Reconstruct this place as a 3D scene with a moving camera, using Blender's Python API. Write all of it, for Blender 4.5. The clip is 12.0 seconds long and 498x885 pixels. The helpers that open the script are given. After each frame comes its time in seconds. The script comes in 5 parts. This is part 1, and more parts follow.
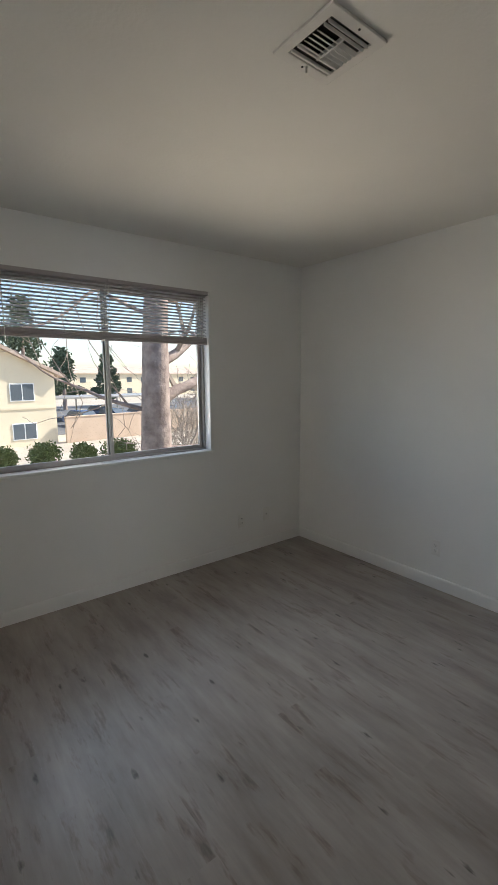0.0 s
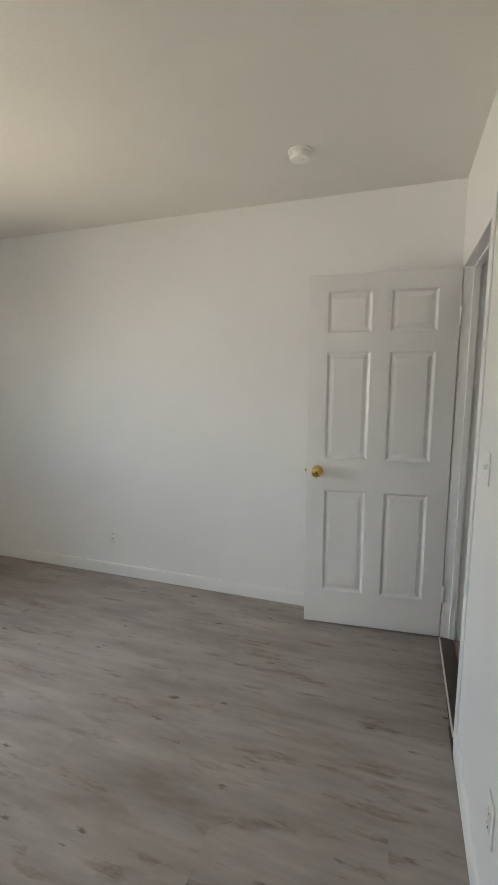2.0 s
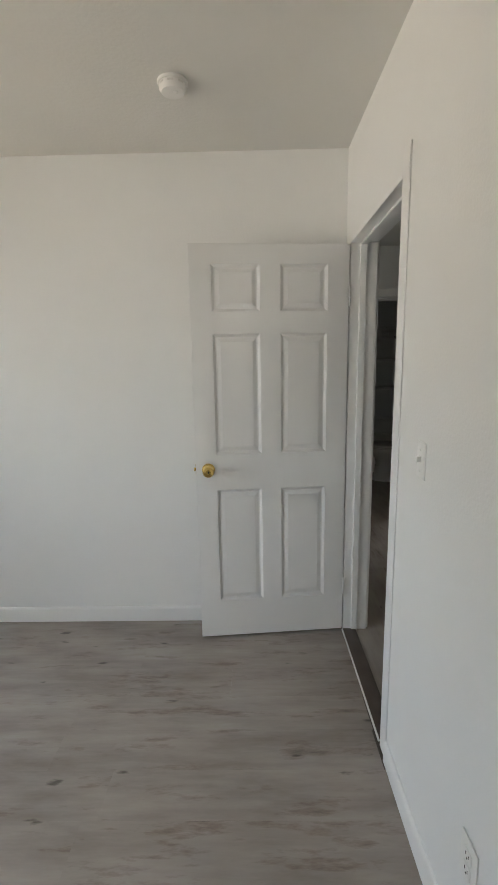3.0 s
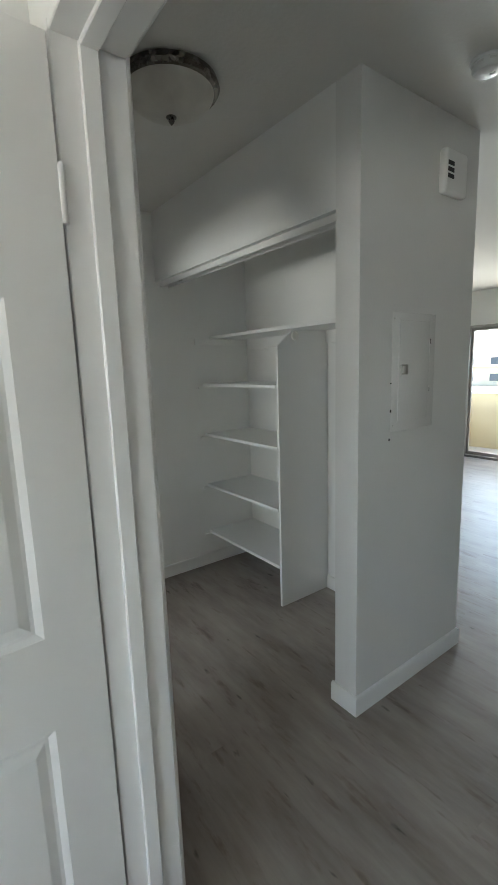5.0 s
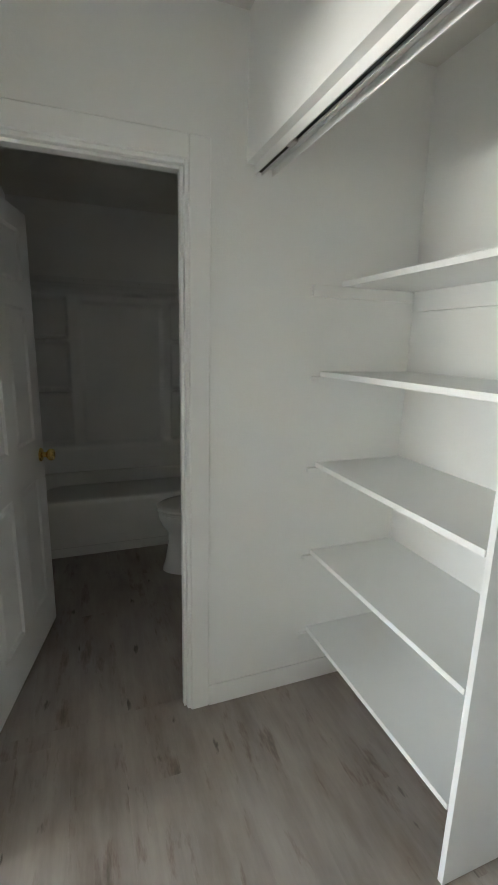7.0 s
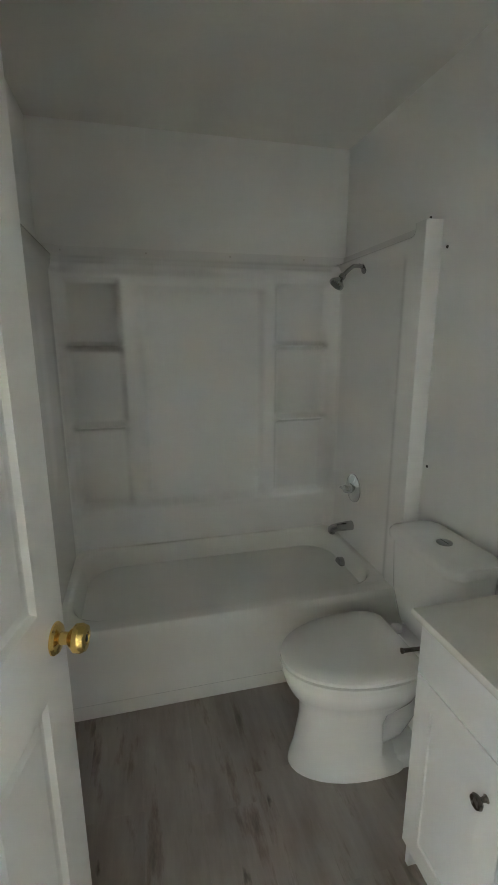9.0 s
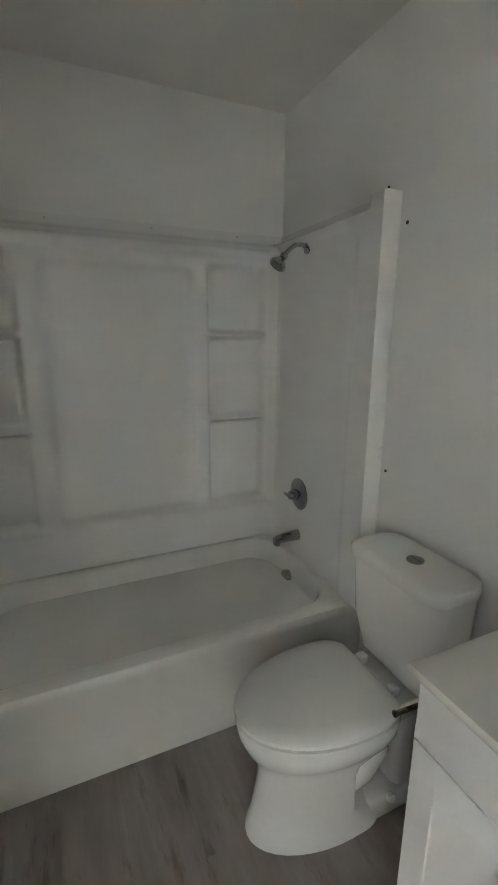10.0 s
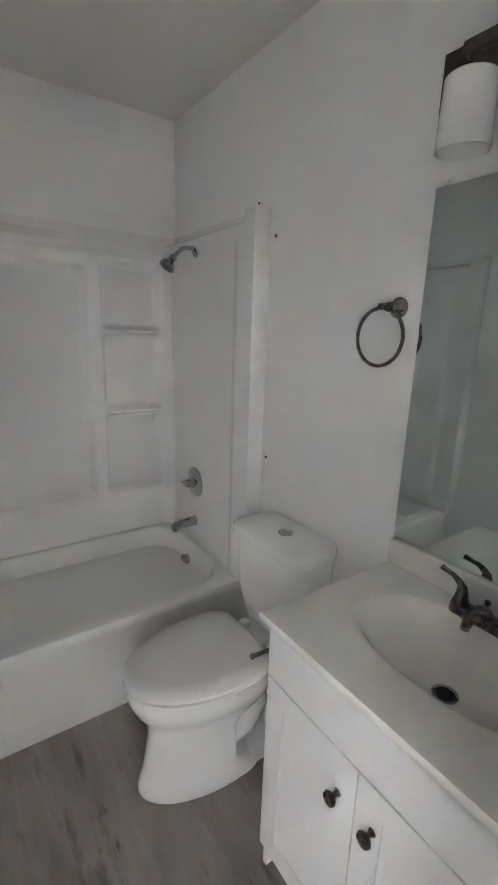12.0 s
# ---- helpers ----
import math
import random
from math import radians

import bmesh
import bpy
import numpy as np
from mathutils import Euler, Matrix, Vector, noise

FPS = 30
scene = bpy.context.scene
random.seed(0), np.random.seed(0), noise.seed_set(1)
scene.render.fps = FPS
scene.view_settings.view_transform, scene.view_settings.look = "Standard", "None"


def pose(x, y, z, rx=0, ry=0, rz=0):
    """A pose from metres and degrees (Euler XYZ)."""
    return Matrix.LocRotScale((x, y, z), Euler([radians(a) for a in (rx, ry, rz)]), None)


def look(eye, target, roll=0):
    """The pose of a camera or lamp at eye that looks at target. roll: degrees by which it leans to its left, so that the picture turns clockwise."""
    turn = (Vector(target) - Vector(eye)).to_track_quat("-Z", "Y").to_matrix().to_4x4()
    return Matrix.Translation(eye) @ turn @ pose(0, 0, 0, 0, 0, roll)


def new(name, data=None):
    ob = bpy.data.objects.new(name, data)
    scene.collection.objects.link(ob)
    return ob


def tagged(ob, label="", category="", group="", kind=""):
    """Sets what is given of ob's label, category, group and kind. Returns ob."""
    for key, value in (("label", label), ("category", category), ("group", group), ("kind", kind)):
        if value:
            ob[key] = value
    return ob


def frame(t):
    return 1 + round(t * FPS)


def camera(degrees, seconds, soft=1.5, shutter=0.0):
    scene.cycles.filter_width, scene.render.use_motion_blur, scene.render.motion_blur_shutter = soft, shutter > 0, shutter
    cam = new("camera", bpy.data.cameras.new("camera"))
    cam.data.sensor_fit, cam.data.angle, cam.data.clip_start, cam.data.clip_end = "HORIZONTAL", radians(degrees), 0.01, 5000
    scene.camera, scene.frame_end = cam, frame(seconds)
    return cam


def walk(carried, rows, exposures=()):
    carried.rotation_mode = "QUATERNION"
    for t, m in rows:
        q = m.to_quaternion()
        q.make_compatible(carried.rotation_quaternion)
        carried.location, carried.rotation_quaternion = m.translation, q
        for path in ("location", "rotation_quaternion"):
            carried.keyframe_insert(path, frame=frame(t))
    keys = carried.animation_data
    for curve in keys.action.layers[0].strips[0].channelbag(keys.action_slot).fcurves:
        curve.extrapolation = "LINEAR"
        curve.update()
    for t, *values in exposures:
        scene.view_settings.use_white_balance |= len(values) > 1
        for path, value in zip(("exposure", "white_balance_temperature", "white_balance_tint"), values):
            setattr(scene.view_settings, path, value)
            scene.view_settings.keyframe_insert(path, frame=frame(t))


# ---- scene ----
scene.cycles.max_bounces, scene.cycles.diffuse_bounces = 14, 12
cam = camera(58.7, 12.0, soft=1.5)
PATH = [
    (0, (0.175, -0.09, 1.493), (-1.386, 1.126, 1.203), -0.4),
    (0.5, (0.32, -0.061, 1.495), (-0.879, 1.511, 1.192), 0.7),
    (1, (0.453, 0.046, 1.464), (-0.578, 1.736, 1.179), 0.8),
    (1.5, (0.566, 0.107, 1.427), (-0.298, 1.892, 1.165), 0.7),
    (2, (0.59, 0.153, 1.453), (-0.055, 2.023, 1.158), -0.1),
    (2.5, (0.532, 0.257, 1.432), (0.183, 2.199, 1.103), -0.8),
    (3, (0.391, 0.458, 1.445), (0.361, 2.426, 1.091), -1.0),
    (3.5, (0.334, 0.777, 1.417), (0.65, 2.721, 1.071), -1.7),
    (3.7, (0.327, 0.933, 1.442), (0.785, 2.85, 1.101), -1.9),
    (5.3, (0.737, 2.076, 1.467), (2.034, 3.559, 1.125), -1.7),
    (5.5, (0.819, 2.218, 1.471), (2.185, 3.635, 1.116), -1.6),
    (6, (1.092, 2.476, 1.463), (2.482, 3.855, 1.054), -1.1),
    (6.5, (1.353, 2.749, 1.446), (2.41, 4.398, 1.042), 1.0),
    (7, (1.392, 3.117, 1.449), (2.084, 4.943, 1.018), 1.4),
    (7.2, (1.397, 3.276, 1.47), (1.958, 5.147, 1.038), 1.1),
    (8.8, (1.398, 4.450, 1.478), (1.781, 6.361, 1.031), -0.0),
    (9, (1.376, 4.554, 1.479), (1.844, 6.447, 1.035), -0.2),
    (9.5, (1.356, 4.760, 1.479), (1.945, 6.615, 1.018), -0.4),
    (10, (1.405, 4.861, 1.463), (2.203, 6.632, 0.988), 0.4),
    (10.5, (1.46, 4.843, 1.454), (2.54, 6.456, 0.972), 1.3),
    (11, (1.498, 4.807, 1.454), (2.777, 6.270, 0.983), 1.9),
    (11.5, (1.509, 4.762, 1.462), (2.835, 6.181, 0.985), 2.1),
    (12, (1.447, 4.676, 1.477), (2.552, 6.270, 0.989), 1.9),
]
walk(cam, [(t, look(eye, target, roll)) for t, eye, target, roll in PATH],
     exposures=[(0, 0.82, 6300, 10), (0.6, 1.6, 6350, 10), (1.5, 1.82, 6550, 9.5), (3.7, 1.9, 6400, 8), (5.3, 2.35, 6050, 4), (5.7, 2.35, 6100, 4), (6.5, 2.58, 6250, 5), (7.2, 3.95, 6250, 6),
                (8.8, 5.38, 6200, 5), (9.5, 5.55, 6200, 4), (10.5, 5.6, 6050, 13), (11.5, 5.75, 6000, 14), (12, 6.0, 5980, 14)])

# ---- world, sun, large lights ----
SUN_EL, SUN_AZ = 42.0, 78.0          # elevation, and azimuth measured from +x towards +y
world = bpy.data.worlds.new("sky")
scene.world = world
world.use_nodes = True
wn = world.node_tree
sky = wn.nodes.new("ShaderNodeTexSky")
sky.sky_type = "NISHITA"
sky.sun_disc = False
sky.sun_elevation = radians(SUN_EL)
sky.sun_rotation = radians(90 - SUN_AZ)
wn.links.new(sky.outputs["Color"], wn.nodes["Background"].inputs["Color"])
wn.nodes["Background"].inputs["Strength"].default_value = 0.15
sun = new("sun", bpy.data.lights.new("sun", "SUN"))
sun.data.energy = 5.0
sun.data.angle = radians(0.5)
sun.data.color = (1.0, 0.93, 0.82)
ce = math.cos(radians(SUN_EL))
sun_dir = Vector((ce * math.cos(radians(SUN_AZ)), ce * math.sin(radians(SUN_AZ)), math.sin(radians(SUN_EL))))
sun.matrix_basis = look(sun_dir * 30, (0, 0, 0))


def sky_lamp(name, eye, way, wide, high, watts, colour, spread):
    """The light of sky or sunlit ground that enters through an opening."""
    data = bpy.data.lights.new(name, "AREA")
    data.shape, data.size, data.size_y = "RECTANGLE", wide, high
    data.energy, data.color, data.spread = watts, colour, radians(spread)
    ob = new(name, data)
    ob.matrix_basis = look(eye, Vector(eye) + Vector(way))
    return ob


# bedroom window: blue sky light going down, warm light from the sunny ground going up, and level light
sky_lamp("window_sky_light", (-2.79, 1.03, 1.36), (0.838, 0.178, -0.515), 1.45, 0.62, 1.4, (0.76, 0.88, 1.0), 70)
sky_lamp("window_ground_light", (-2.79, 1.03, 1.30), (0.838, 0.178, 0.515), 1.45, 0.62, 1.5, (1.0, 0.84, 0.64), 70)
sky_lamp("window_level_light", (-2.785, 1.03, 1.35), (0.90, 0.43, 0.0), 1.45, 0.72, 0.6, (0.99, 0.98, 0.99), 56)
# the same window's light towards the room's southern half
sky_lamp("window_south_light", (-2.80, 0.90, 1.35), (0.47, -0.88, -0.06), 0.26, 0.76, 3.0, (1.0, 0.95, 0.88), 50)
# window of the second bedroom, whose doorway faces the closet
sky_lamp("second_window_sky_light", (-2.79, 4.10, 1.38), (0.94, 0.0, -0.34), 1.45, 0.70, 2.1, (0.74, 0.87, 1.0), 110)
sky_lamp("second_window_ground_light", (-2.79, 4.10, 1.32), (0.94, 0.0, 0.34), 1.45, 0.70, 3.6, (1.0, 0.88, 0.73), 110)
# balcony doors
sky_lamp("balcony_sky_light", (7.22, 4.45, 1.15), (-0.72, -0.10, -0.69), 1.7, 1.3, 1.6, (0.84, 0.93, 1.0), 76)
sky_lamp("balcony_ground_light", (7.22, 4.45, 0.85), (-0.72, -0.10, 0.69), 1.7, 1.3, 1.6, (1.0, 0.95, 0.86), 76)
sky_lamp("balcony_level_light", (7.215, 4.45, 1.0), (-0.93, -0.36, 0.05), 1.7, 1.7, 1.5, (0.93, 0.975, 1.0), 30)


# ---- materials ----
def material(name):
    m = bpy.data.materials.new(name)
    m.use_nodes = True
    nt = m.node_tree
    return m, nt, nt.nodes["Principled BSDF"]


def node(nt, kind, **values):
    n = nt.nodes.new(kind)
    for k, v in values.items():
        n.inputs[k].default_value = v
    return n


def ramp(nt, fac, stops):
    r = nt.nodes.new("ShaderNodeValToRGB")
    el = r.color_ramp.elements
    while len(el) < len(stops):
        el.new(0.5)
    for e, (p, c) in zip(el, stops):
        e.position, e.color = p, (c[0], c[1], c[2], 1)
    nt.links.new(fac, r.inputs["Fac"])
    return r.outputs["Color"]


def relief(nt, b, height, strength, distance):
    bump = node(nt, "ShaderNodeBump", Strength=strength, Distance=distance)
    nt.links.new(height, bump.inputs["Height"])
    nt.links.new(bump.outputs["Normal"], b.inputs["Normal"])


def place_of(nt, scale=(1, 1, 1)):
    geo = nt.nodes.new("ShaderNodeNewGeometry")
    mp = node(nt, "ShaderNodeMapping", Scale=scale)
    nt.links.new(geo.outputs["Position"], mp.inputs["Vector"])
    return mp.outputs["Vector"]


def noise_tex(nt, vec, scale, detail=4.0, rough=0.55):
    n = node(nt, "ShaderNodeTexNoise", Scale=scale, Detail=detail, Roughness=rough)
    nt.links.new(vec, n.inputs["Vector"])
    return n.outputs["Fac"]


def mottled(name, dark, light, scale=3.0, rough=0.5, grain=60.0, bump=0.15, depth=0.002, metal=0.0, coat=0.0):
    """Paint, plaster, stone and the like: slow mottling, fine grain and relief."""
    m, nt, b = material(name)
    vec = place_of(nt)
    slow = noise_tex(nt, vec, scale, 5.0)
    fine = noise_tex(nt, vec, grain, 3.0)
    nt.links.new(ramp(nt, slow, [(0.3, dark), (0.7, light)]), b.inputs["Base Color"])
    mr = node(nt, "ShaderNodeMapRange")
    mr.inputs["To Min"].default_value = max(0.02, rough - 0.06)
    mr.inputs["To Max"].default_value = min(1.0, rough + 0.08)
    nt.links.new(slow, mr.inputs["Value"])
    nt.links.new(mr.outputs["Result"], b.inputs["Roughness"])
    b.inputs["Metallic"].default_value = metal
    if coat:
        b.inputs["Coat Weight"].default_value = coat
        b.inputs["Coat Roughness"].default_value = 0.05
    if bump:
        relief(nt, b, fine, bump, depth)
    return m


def plank_material(name, along_x):
    """Grey-brown vinyl plank: streaks along the board, knots, a different tone for each board."""
    m, nt, b = material(name)
    geo = nt.nodes.new("ShaderNodeNewGeometry")
    info = nt.nodes.new("ShaderNodeObjectInfo")
    shift = node(nt, "ShaderNodeMath")
    shift.operation = "MULTIPLY"
    shift.inputs[1].default_value = 37.0
    nt.links.new(info.outputs["Random"], shift.inputs[0])
    comb = nt.nodes.new("ShaderNodeCombineXYZ")
    for k in ("X", "Y", "Z"):
        nt.links.new(shift.outputs[0], comb.inputs[k])
    add = nt.nodes.new("ShaderNodeVectorMath")
    nt.links.new(geo.outputs["Position"], add.inputs[0])
    nt.links.new(comb.outputs[0], add.inputs[1])

    def mapped(a, c, whole=False):
        mp = node(nt, "ShaderNodeMapping", Scale=(a, c, 1) if along_x else (c, a, 1))
        nt.links.new(geo.outputs["Position"] if whole else add.outputs[0], mp.inputs["Vector"])
        return mp.outputs["Vector"]

    broad = noise_tex(nt, mapped(1.1, 4.2, True), 1.5, 5.0, 0.62)
    streak = noise_tex(nt, mapped(1.7, 17.0), 1.7, 6.0, 0.62)
    colour = ramp(nt, broad, [(0.28, (0.220, 0.187, 0.165)), (0.48, (0.318, 0.279, 0.251)), (0.72, (0.398, 0.358, 0.330))])
    mix0 = nt.nodes.new("ShaderNodeMix")
    mix0.data_type, mix0.blend_type = "RGBA", "MULTIPLY"
    mix0.inputs[0].default_value = 0.45
    nt.links.new(colour, mix0.inputs[6])
    nt.links.new(ramp(nt, streak, [(0.3, (0.72, 0.71, 0.70)), (0.62, (1.06, 1.06, 1.06))]), mix0.inputs[7])
    # smudges: dark drawn-out patches of grain
    smudge = noise_tex(nt, mapped(3.2, 15.0), 1.0, 5.0, 0.68)
    mix = nt.nodes.new("ShaderNodeMix")
    mix.data_type, mix.blend_type = "RGBA", "MULTIPLY"
    mix.inputs[0].default_value = 0.85
    nt.links.new(mix0.outputs[2], mix.inputs[6])
    nt.links.new(ramp(nt, smudge, [(0.565, (1.0, 1.0, 1.0)), (0.635, (0.76, 0.70, 0.68)), (0.72, (0.42, 0.40, 0.38))]), mix.inputs[7])
    # knots: dark lens-shaped spots, drawn out along the board
    vor = node(nt, "ShaderNodeTexVoronoi", Scale=1.0)
    vor.voronoi_dimensions = "2D"
    nt.links.new(mapped(3.0, 8.0), vor.inputs["Vector"])
    keep = node(nt, "ShaderNodeMath")
    keep.operation = "GREATER_THAN"
    keep.inputs[1].default_value = 0.44
    sep = nt.nodes.new("ShaderNodeSeparateColor")
    nt.links.new(vor.outputs["Color"], sep.inputs[0])
    nt.links.new(sep.outputs[0], keep.inputs[0])
    wob = node(nt, "ShaderNodeMath")
    wob.operation = "MULTIPLY_ADD"
    wob.inputs[1].default_value, wob.inputs[2].default_value = 0.34, -0.155
    nt.links.new(noise_tex(nt, mapped(18.0, 60.0), 1.0, 3.0), wob.inputs[0])
    size = node(nt, "ShaderNodeMath")
    size.operation = "MULTIPLY_ADD"
    size.inputs[1].default_value = 0.075
    nt.links.new(sep.outputs[1], size.inputs[0])
    nt.links.new(vor.outputs["Distance"], size.inputs[2])
    dist = nt.nodes.new("ShaderNodeMath")
    nt.links.new(size.outputs[0], dist.inputs[0])
    nt.links.new(wob.outputs[0], dist.inputs[1])
    spot = node(nt, "ShaderNodeMapRange")
    spot.inputs["From Min"].default_value, spot.inputs["From Max"].default_value = 0.028, 0.110
    spot.inputs["To Min"].default_value, spot.inputs["To Max"].default_value = 0.8, 0.0
    nt.links.new(dist.outputs[0], spot.inputs["Value"])
    knot = node(nt, "ShaderNodeMath")
    knot.operation = "MULTIPLY"
    nt.links.new(spot.outputs["Result"], knot.inputs[0])
    nt.links.new(keep.outputs[0], knot.inputs[1])
    mix2 = nt.nodes.new("ShaderNodeMix")
    mix2.data_type = "RGBA"
    nt.links.new(knot.outputs[0], mix2.inputs[0])
    nt.links.new(mix.outputs[2], mix2.inputs[6])
    mix2.inputs[7].default_value = (0.060, 0.048, 0.042, 1)
    tone = node(nt, "ShaderNodeMapRange")
    tone.inputs["To Min"].default_value, tone.inputs["To Max"].default_value = 0.975, 1.025
    nt.links.new(info.outputs["Random"], tone.inputs["Value"])
    hsv = node(nt, "ShaderNodeHueSaturation")
    nt.links.new(tone.outputs["Result"], hsv.inputs["Value"])
    nt.links.new(mix2.outputs[2], hsv.inputs["Color"])
    nt.links.new(hsv.outputs["Color"], b.inputs["Base Color"])
    b.inputs["Roughness"].default_value = 0.36
    relief(nt, b, streak, 0.12, 0.0012)
    return m


def plain(name, colour, rough=0.5, metal=0.0, spec=0.5, coat=0.0):
    m, nt, b = material(name)
    b.inputs["Base Color"].default_value = (*colour, 1)
    b.inputs["Metallic"].default_value = metal
    b.inputs["Specular IOR Level"].default_value = spec
    b.inputs["Coat Weight"].default_value = coat
    vec = place_of(nt)
    f = noise_tex(nt, vec, 45.0, 3.0)
    mr = node(nt, "ShaderNodeMapRange")
    mr.inputs["To Min"].default_value, mr.inputs["To Max"].default_value = max(0.02, rough * 0.8), rough * 1.2
    nt.links.new(f, mr.inputs["Value"])
    nt.links.new(mr.outputs["Result"], b.inputs["Roughness"])
    return m


def thin_plastic(name, colour, through_colour):
    """Thin white vinyl that lets part of the daylight shine through."""
    m = plain(name, colour, 0.45)
    nt = m.node_tree
    out = [n for n in nt.nodes if n.type == "OUTPUT_MATERIAL"][0]
    b = [n for n in nt.nodes if n.type == "BSDF_PRINCIPLED"][0]
    tr, mix = node(nt, "ShaderNodeBsdfTranslucent"), node(nt, "ShaderNodeMixShader")
    tr.inputs["Color"].default_value = (*through_colour, 1)
    mix.inputs[0].default_value = 0.5
    nt.links.new(b.outputs[0], mix.inputs[1])
    nt.links.new(tr.outputs[0], mix.inputs[2])
    nt.links.new(mix.outputs[0], out.inputs["Surface"])
    return m


def glass_material(name, rough=0.0, tint=(0.97, 0.985, 0.98)):
    m, nt, b = material(name)
    b.inputs["Base Color"].default_value = (*tint, 1)
    b.inputs["Transmission Weight"].default_value = 1.0
    b.inputs["Roughness"].default_value = rough
    b.inputs["IOR"].default_value = 1.01
    return m


PAINT = mottled("wall_paint", (0.80, 0.80, 0.785), (0.835, 0.835, 0.82), 1.3, 0.55, 110.0, 0.35, 0.002)
PAINT_GLOSS = mottled("glossy_wall_paint", (0.76, 0.755, 0.735), (0.80, 0.795, 0.775), 1.3, 0.22, 75.0, 0.30, 0.002)
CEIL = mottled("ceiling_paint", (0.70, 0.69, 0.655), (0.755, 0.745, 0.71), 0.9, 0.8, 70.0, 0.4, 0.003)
TRIM = mottled("trim_enamel", (0.79, 0.79, 0.78), (0.83, 0.83, 0.82), 2.0, 0.32, 30.0, 0.06, 0.001)
DOOR_PAINT = mottled("door_enamel", (0.80, 0.80, 0.79), (0.84, 0.84, 0.83), 2.0, 0.36, 90.0, 0.08, 0.001)
SHELF = mottled("white_melamine", (0.78, 0.785, 0.78), (0.82, 0.825, 0.82), 2.0, 0.38, 50.0, 0.05, 0.001)
PLANK_X = plank_material("grey_vinyl_plank_a", True)
PLANK_Y = plank_material("grey_vinyl_plank_b", False)
SUBFLOOR = mottled("subfloor", (0.10, 0.085, 0.075), (0.14, 0.12, 0.105), 3.0, 0.8)
THRESH = mottled("dark_threshold", (0.055, 0.040, 0.032), (0.085, 0.064, 0.052), 9.0, 0.45, 60.0, 0.15)
PLASTIC = plain("white_plastic", (0.80, 0.795, 0.77), 0.35)
SLOT = plain("dark_slot", (0.03, 0.03, 0.03), 0.6)
VENT_DARK = plain("duct_shade", (0.045, 0.042, 0.038), 0.8)
VENT = mottled("vent_enamel", (0.66, 0.65, 0.62), (0.74, 0.73, 0.70), 12.0, 0.45, 60.0, 0.1)
BRASS = plain("polished_brass", (0.83, 0.60, 0.20), 0.14, 1.0)
STEEL = plain("hinge_steel", (0.62, 0.61, 0.58), 0.35, 1.0)
NICKEL = plain("brushed_nickel", (0.22, 0.20, 0.18), 0.27, 1.0)
CHROME = plain("chrome", (0.46, 0.46, 0.47), 0.09, 1.0)
BRONZE = plain("dark_bronze", (0.085, 0.072, 0.062), 0.38, 0.9)
PORCELAIN = mottled("porcelain", (0.80, 0.80, 0.785), (0.83, 0.83, 0.815), 2.0, 0.10, 20.0, 0.0, 0.001)
SEAT = plain("toilet_seat_plastic", (0.80, 0.80, 0.785), 0.22)
ACRYLIC = mottled("acrylic", (0.79, 0.79, 0.775), (0.82, 0.82, 0.805), 1.5, 0.09, 8.0, 0.05, 0.004)
TUB = mottled("tub_enamel", (0.77, 0.765, 0.73), (0.81, 0.805, 0.775), 2.0, 0.16, 20.0, 0.0, 0.001)
MARBLE = mottled("cultured_marble", (0.76, 0.745, 0.70), (0.81, 0.795, 0.755), 2.5, 0.16, 20.0, 0.0, 0.001)
CABINET = mottled("white_thermofoil", (0.80, 0.805, 0.81), (0.84, 0.845, 0.85), 2.0, 0.30, 30.0, 0.03, 0.001)
GLASS = glass_material("window_glass")
MIRROR = plain("mirror_silver", (0.74, 0.82, 0.80), 0.025, 1.0)
OPAL = plain("opal_glass", (0.82, 0.82, 0.80), 0.25, coat=0.3)
FROST = mottled("alabaster_glass", (0.52, 0.50, 0.45), (0.66, 0.64, 0.58), 9.0, 0.35, 30.0, 0.05)
ALU = plain("window_aluminium", (0.42, 0.40, 0.38), 0.42, 0.6)
BLIND = thin_plastic("blind_slat_vinyl", (0.84, 0.83, 0.83), (0.62, 0.62, 0.64))
BLIND_DARK = plain("blind_rail_and_shaded_stack", (0.40, 0.365, 0.36), 0.45)
CORD = plain("cord", (0.75, 0.74, 0.70), 0.8)
RUBBER = plain("hose_grey", (0.20, 0.20, 0.20), 0.6)


# ---- mesh helpers ----
def box(bm, x0, x1, y0, y1, z0, z1, bevel=0.0, seg=2):
    m = Matrix.Translation(((x0 + x1) / 2, (y0 + y1) / 2, (z0 + z1) / 2)) @ Matrix.Diagonal((x1 - x0, y1 - y0, z1 - z0, 1))
    got = bmesh.ops.create_cube(bm, size=1.0, matrix=m)
    if bevel:
        edges = list({e for v in got["verts"] for e in v.link_edges})
        bmesh.ops.bevel(bm, geom=edges, offset=bevel, segments=seg, affect="EDGES", profile=0.5)
    return bm


def loft(bm, rings, cap=True, closed=False):
    made = [[bm.verts.new(p) for p in r] for r in rings]
    pairs = list(zip(made, made[1:])) + ([(made[-1], made[0])] if closed else [])
    for a, b in pairs:
        n = len(a)
        for i in range(n):
            j = (i + 1) % n
            bm.faces.new((a[i], a[j], b[j], b[i]))
    if cap and not closed:
        bm.faces.new(made[0][::-1])
        bm.faces.new(made[-1])
    bmesh.ops.recalc_face_normals(bm, faces=bm.faces[:])
    return bm


